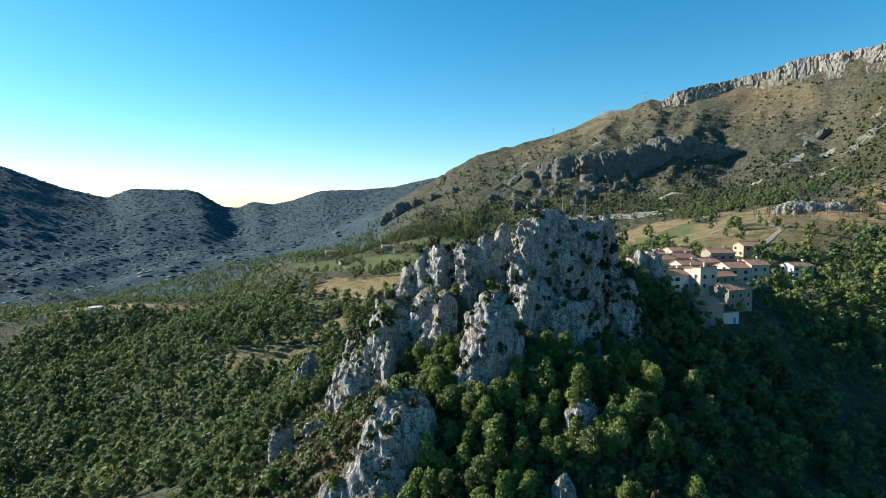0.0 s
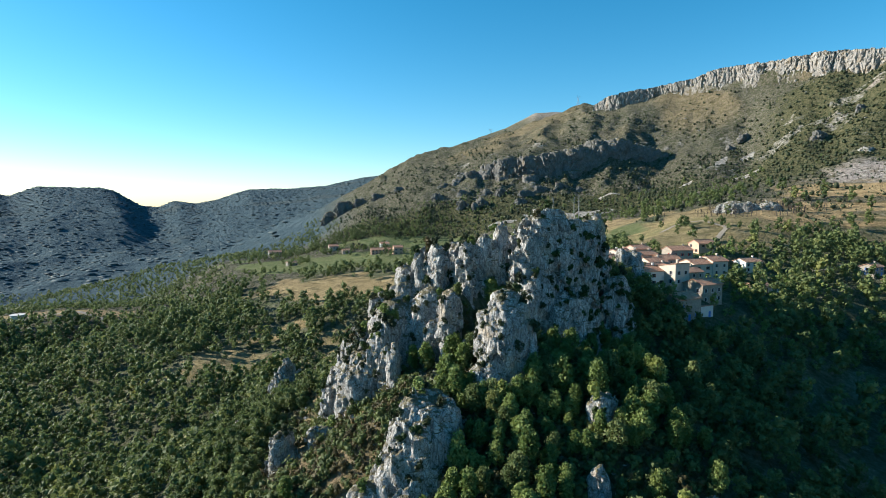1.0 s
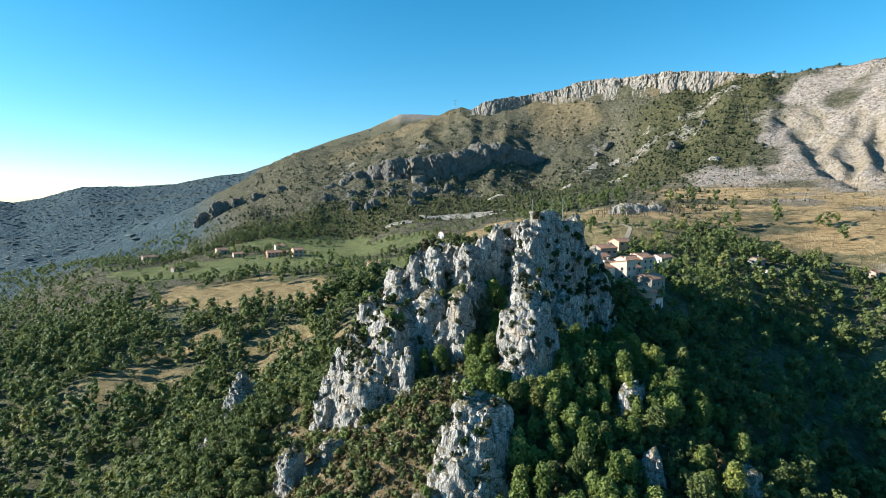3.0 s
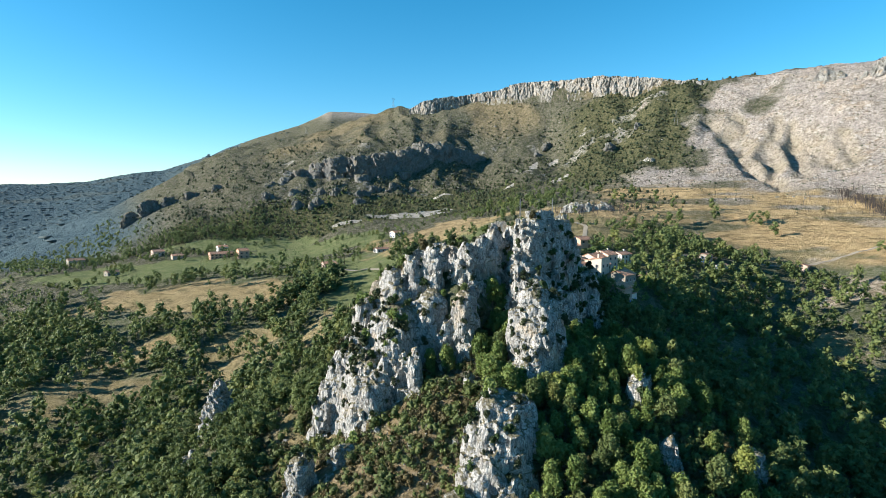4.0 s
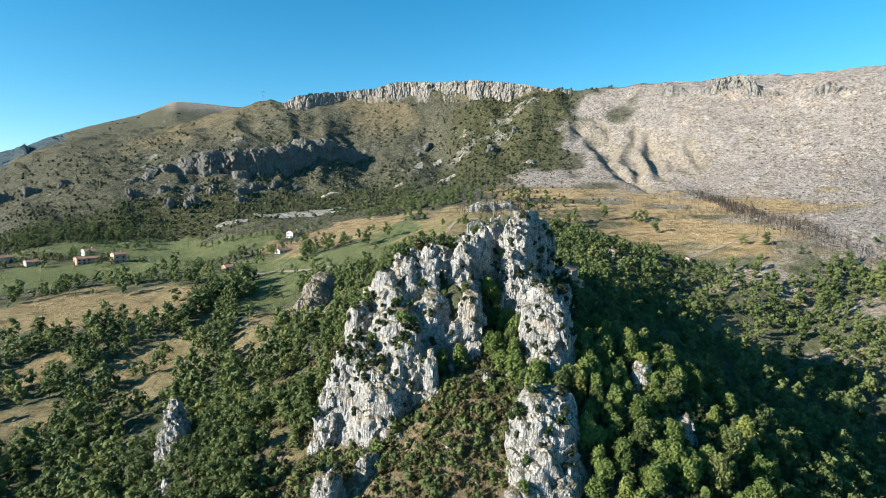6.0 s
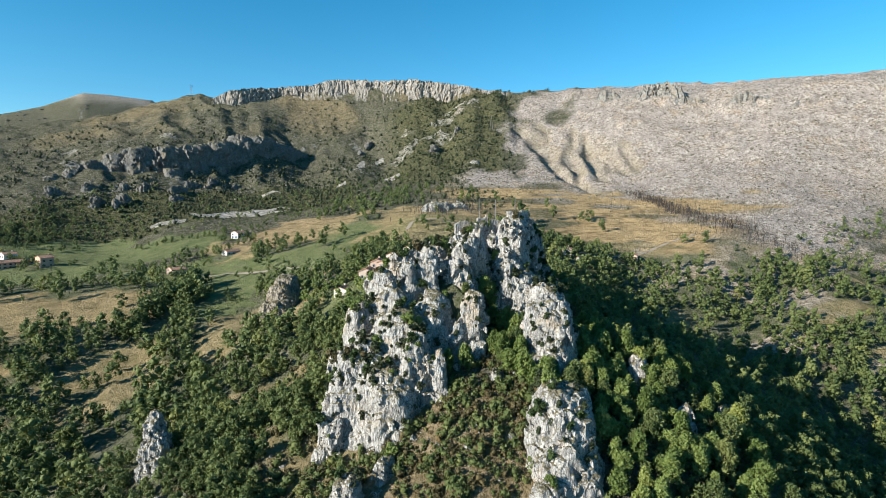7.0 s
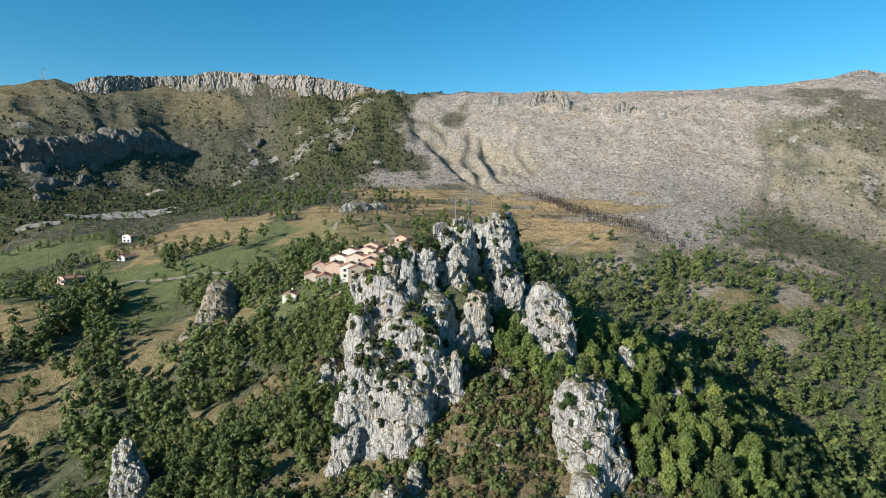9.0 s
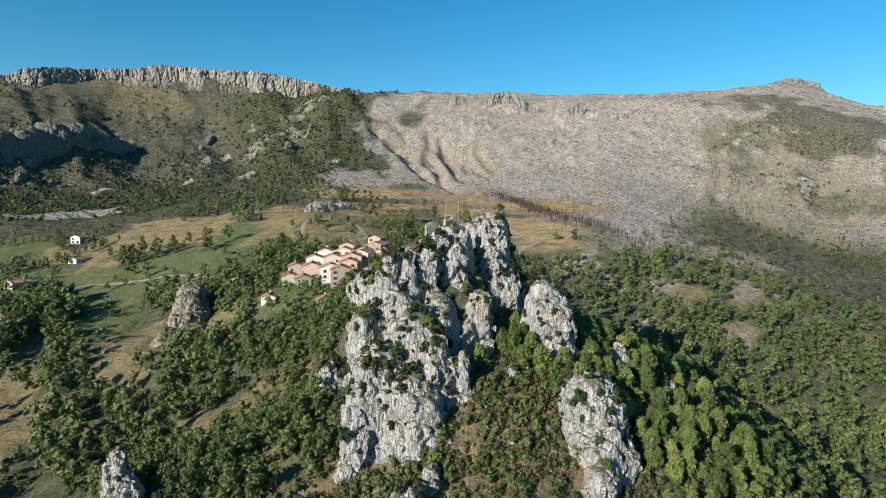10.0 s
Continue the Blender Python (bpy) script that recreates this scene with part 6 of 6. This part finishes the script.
for cx, cy, ch in ((41, 437, 8), (43, 428, 7), (57, 430, 8.5), (61, 434, 7), (84, 462, 7.5), (50, 440, 6)):
    cypress(cx, cy, ch)

# ---- burnt trees ----
def burnt(n_line):
    x1 = np.interp(rng.random(n_line), (0, 0.5, 1), (432, 388, 330)) + rng.normal(0, 10, n_line)
    t = np.clip((432 - x1) / 102, 0, 1)
    y1 = 275 - 140 * t + rng.normal(0, 10, n_line) * (0.5 + t)
    x2, y2 = sow(rng, 200, 620, -40, 520, 7.0, lambda x, y: 0.5 * bare_flank(x, y) * (polar(x, y)[1] < 540) * step(-0.3, 0.4, fbm(x / 30, y / 30, 11.0, 2)))
    x3, y3 = 235 + rng.normal(0, 22, 170), 350 + rng.normal(0, 12, 170)
    px, py = np.concatenate([x1, x2, x3]), np.concatenate([y1, y2, y3])
    vs, fs = [], []
    for k, (a_, b_) in enumerate(zip(px, py)):
        z, h = float(ground(a_, b_)), rng.uniform(2.5, 6)
        limbs = [((0, 0, -0.3), (rng.normal(0, 0.2), rng.normal(0, 0.2), h), 0.26)]
        for _ in range(7):
            f0 = rng.uniform(0.25, 0.9)
            an = rng.uniform(0, math.tau)
            limbs.append(((0, 0, h * f0), (math.cos(an) * h * 0.26, math.sin(an) * h * 0.26, h * (f0 + 0.22)), 0.15))
        for p, q, w in limbs:
            o = len(vs)
            for ang in (0, 2.1, 4.2):
                vs.append((a_ + p[0] + w * math.cos(ang), b_ + p[1] + w * math.sin(ang), z + p[2]))
            vs.append((a_ + q[0], b_ + q[1], z + q[2]))
            fs += [(o, o + 1, o + 3), (o + 1, o + 2, o + 3), (o + 2, o, o + 3)]
    tagged(new("burnt_trees", mesh_from("burnt_trees", vs, fs, CHAR)), "bare charred trunks left on the burnt mountainside", "trees", kind="stuff")


burnt(640)

# ---- trees dotted over the meadows and hedges ----
def dotted(name, pts, scale, mat, label):
    px, py = np.array([p[0] for p in pts], float), np.array([p[1] for p in pts], float)
    joined(name, far_kinds, px, py, np.asarray(scale), 0, rng, mat, label)


hedge = []
for x0, y0, x1, y1, n in ((-150, 560, -60, 488, 26), (-60, 488, 10, 430, 12), (-120, 610, -80, 570, 14), (-40, 600, 10, 560, 16), (30, 470, 75, 440, 10), (70, 560, 130, 520, 16), (15, 400, 40, 335, 16), (110, 320, 125, 268, 16), (85, 470, 140, 470, 14), (160, 330, 190, 285, 14)):
    for k in range(n):
        f = rng.random()
        hedge.append((x0 + (x1 - x0) * f + rng.normal(0, 2.5), y0 + (y1 - y0) * f + rng.normal(0, 2.5)))
dotted("hedges", hedge, rng.uniform(0.35, 0.85, len(hedge)), WOOD_LEAF, "hedges and field trees between the meadows")
clump = []
for _ in range(46):
    f = rng.random()
    clump.append((-22 + 64 * f + rng.normal(0, 4), 342 + 44 * f + rng.normal(0, 4)))
dotted("tall_oaks", clump, rng.uniform(0.9, 1.5, len(clump)), BELT_LEAF, "row of tall dark oaks along the meadow's edge")
single = [(66, 372), (72, 362), (80, 352), (60, 378), (86, 366), (70, 385), (34, 505), (-20, 470), (-35, 440), (100, 420), (125, 400), (-75, 455), (0, 500), (150, 300), (-104, 330), (-120, 352)]
dotted("field_trees", single, rng.uniform(0.4, 0.7, len(single)), WOOD_LEAF, "small single trees standing in the meadows")

garden = [(50, 244), (46, 236), (56, 262), (52, 268), (36, 244), (60, 220), (128, 232), (112, 206), (136, 246), (144, 232), (104, 194), (70, 282), (128, 252), (98, 176), (132, 236), (40, 256), (124, 210), (116, 192), (80, 184), (150, 226), (100, 282), (90, 286)]
for gx in np.arange(40, 165, 5.5):
    for gy in np.arange(166, 288, 5.5):
        qx, qy = gx + rng.uniform(-2, 2), gy + rng.uniform(-2, 2)
        if rng.random() < 0.7 and min(math.hypot(qx - hx, qy - hy) - 0.6 * hs for hx, hy, hs in HOUSE_SPOTS) > 2.2 and math.hypot(qx - 32, qy - 165) > 30 and not (112 < qx < 180 and qy > 258):
            garden.append((qx, qy))
dotted("garden_trees", garden, rng.uniform(0.35, 0.85, len(garden)), OAK_LEAF, "garden trees round the village houses")


# ---- lanes ----
def lane(name, pts, width, label):
    """A gravel ribbon laid over the land."""
    p = np.array(pts, float)
    seg = np.concatenate([[0], np.cumsum(np.hypot(*np.diff(p, axis=0).T))])
    n = int(seg[-1] / 2) + 2
    u = np.linspace(0, seg[-1], n)
    cx, cy = np.interp(u, seg, p[:, 0]), np.interp(u, seg, p[:, 1])
    for _ in range(6):
        cx[1:-1], cy[1:-1] = (cx[:-2] + 2 * cx[1:-1] + cx[2:]) / 4, (cy[:-2] + 2 * cy[1:-1] + cy[2:]) / 4
    dx, dy = np.gradient(cx), np.gradient(cy)
    ln = np.hypot(dx, dy)
    rows = []
    for side in (-1, -0.4, 0.4, 1):
        qx, qy = cx - dy / ln * side * width / 2, cy + dx / ln * side * width / 2
        rows.append(np.stack([qx, qy, ground(qx, qy) + 0.22], -1))
    v = np.stack(rows, 1).reshape(-1, 3)
    f = [(i * 4 + j, i * 4 + j + 1, i * 4 + j + 5, i * 4 + j + 4) for i in range(n - 1) for j in range(3)]
    tagged(new(name, mesh_from(name, v, f, GRAVEL, True)), label, "road", kind="structure")


lane("road_meadow", ((52, 425), (60, 405), (66, 389), (74, 361), (78, 335), (76, 310), (70, 285), (62, 262)), 3.2, "pale gravel lane across the meadows to the village")
lane("road_hill", ((140, 268), (158, 276), (180, 299), (179, 322), (168, 330), (150, 318)), 2.6, "pale dirt track climbing the dry hill")
lane("road_valley", ((-420, 540), (-360, 518), (-312, 508), (-270, 505), (-225, 480), (-195, 452)), 4.0, "pale valley road past the water tank")
lane("road_terrace", ((168, 232), (200, 236), (240, 222), (300, 200), (340, 178)), 2.4, "pale track along the foot of the dry terraces")


# ---- loose stones on the slope under the outcrop ----
def stones():
    x, y = sow(rng, -62, 30, 92, 200, 2.6, lambda x, y: heath_chance(x, y) * 0.6)
    z = ground(x, y)
    size = 0.28 + 1.1 * rng.random(len(x)) ** 3
    v = (CORE_V[None] * rng.uniform(0.6, 1.2, (len(x), len(CORE_V), 1)) * (1, 1, 0.75)) * size[:, None, None] + np.stack([x, y, z + 0.1], -1)[:, None]
    f = CORE_F[None] + (np.arange(len(x)) * len(CORE_V))[:, None, None]
    tagged(new("loose_stones", mesh_from("loose_stones", v.reshape(-1, 3), f.reshape(-1, 3), ROCK)), "pale loose limestone stones on the dry slope", "stones", kind="stuff")


stones()


def scree_stones():
    def chance(x, y):
        a, r = polar(x, y)
        d = 0.75 * patch(x, y, SCREE) + 0.22 * bare_flank(x, y) * (r < 760) + 0.30 * band(4, 34, 4, a) * band(530, 680, 20, r) + 0.10 * band(0, 60, 5, a) * band(560, 860, 40, r)
        return d * step(-0.5, 0.3, fbm(x / 20, y / 20, 14.0, 3))
    x, y = sow(rng, -20, 680, -120, 1000, 6.5, chance)
    z = ground(x, y)
    size = 0.5 + 1.7 * rng.random(len(x)) ** 3
    v = (CORE_V[None] * rng.uniform(0.6, 1.2, (len(x), len(CORE_V), 1)) * (1, 1, 0.7)) * size[:, None, None] + np.stack([x, y, z + 0.1], -1)[:, None]
    f = CORE_F[None] + (np.arange(len(x)) * len(CORE_V))[:, None, None]
    tagged(new("scree_stones", mesh_from("scree_stones", v.reshape(-1, 3), f.reshape(-1, 3), GREY_ROCK)), "pale limestone blocks strewn over the mountainside", "stones", kind="stuff")


scree_stones()

farm = []
for fx, fy in ((-132, 668), (-62, 615), (-46, 590), (-10, 566), (4, 545), (-8, 588), (-98, 560), (135, 503), (100, 455), (49, 433)):
    for _ in range(9):
        an, rd = rng.uniform(0, math.tau), rng.uniform(8, 20)
        farm.append((fx + rd * math.cos(an), fy + rd * math.sin(an) * 1.2 + 3))
dotted("farm_trees", farm, rng.uniform(0.4, 1.0, len(farm)), WOOD_LEAF, "clumps of trees round the farmhouses")
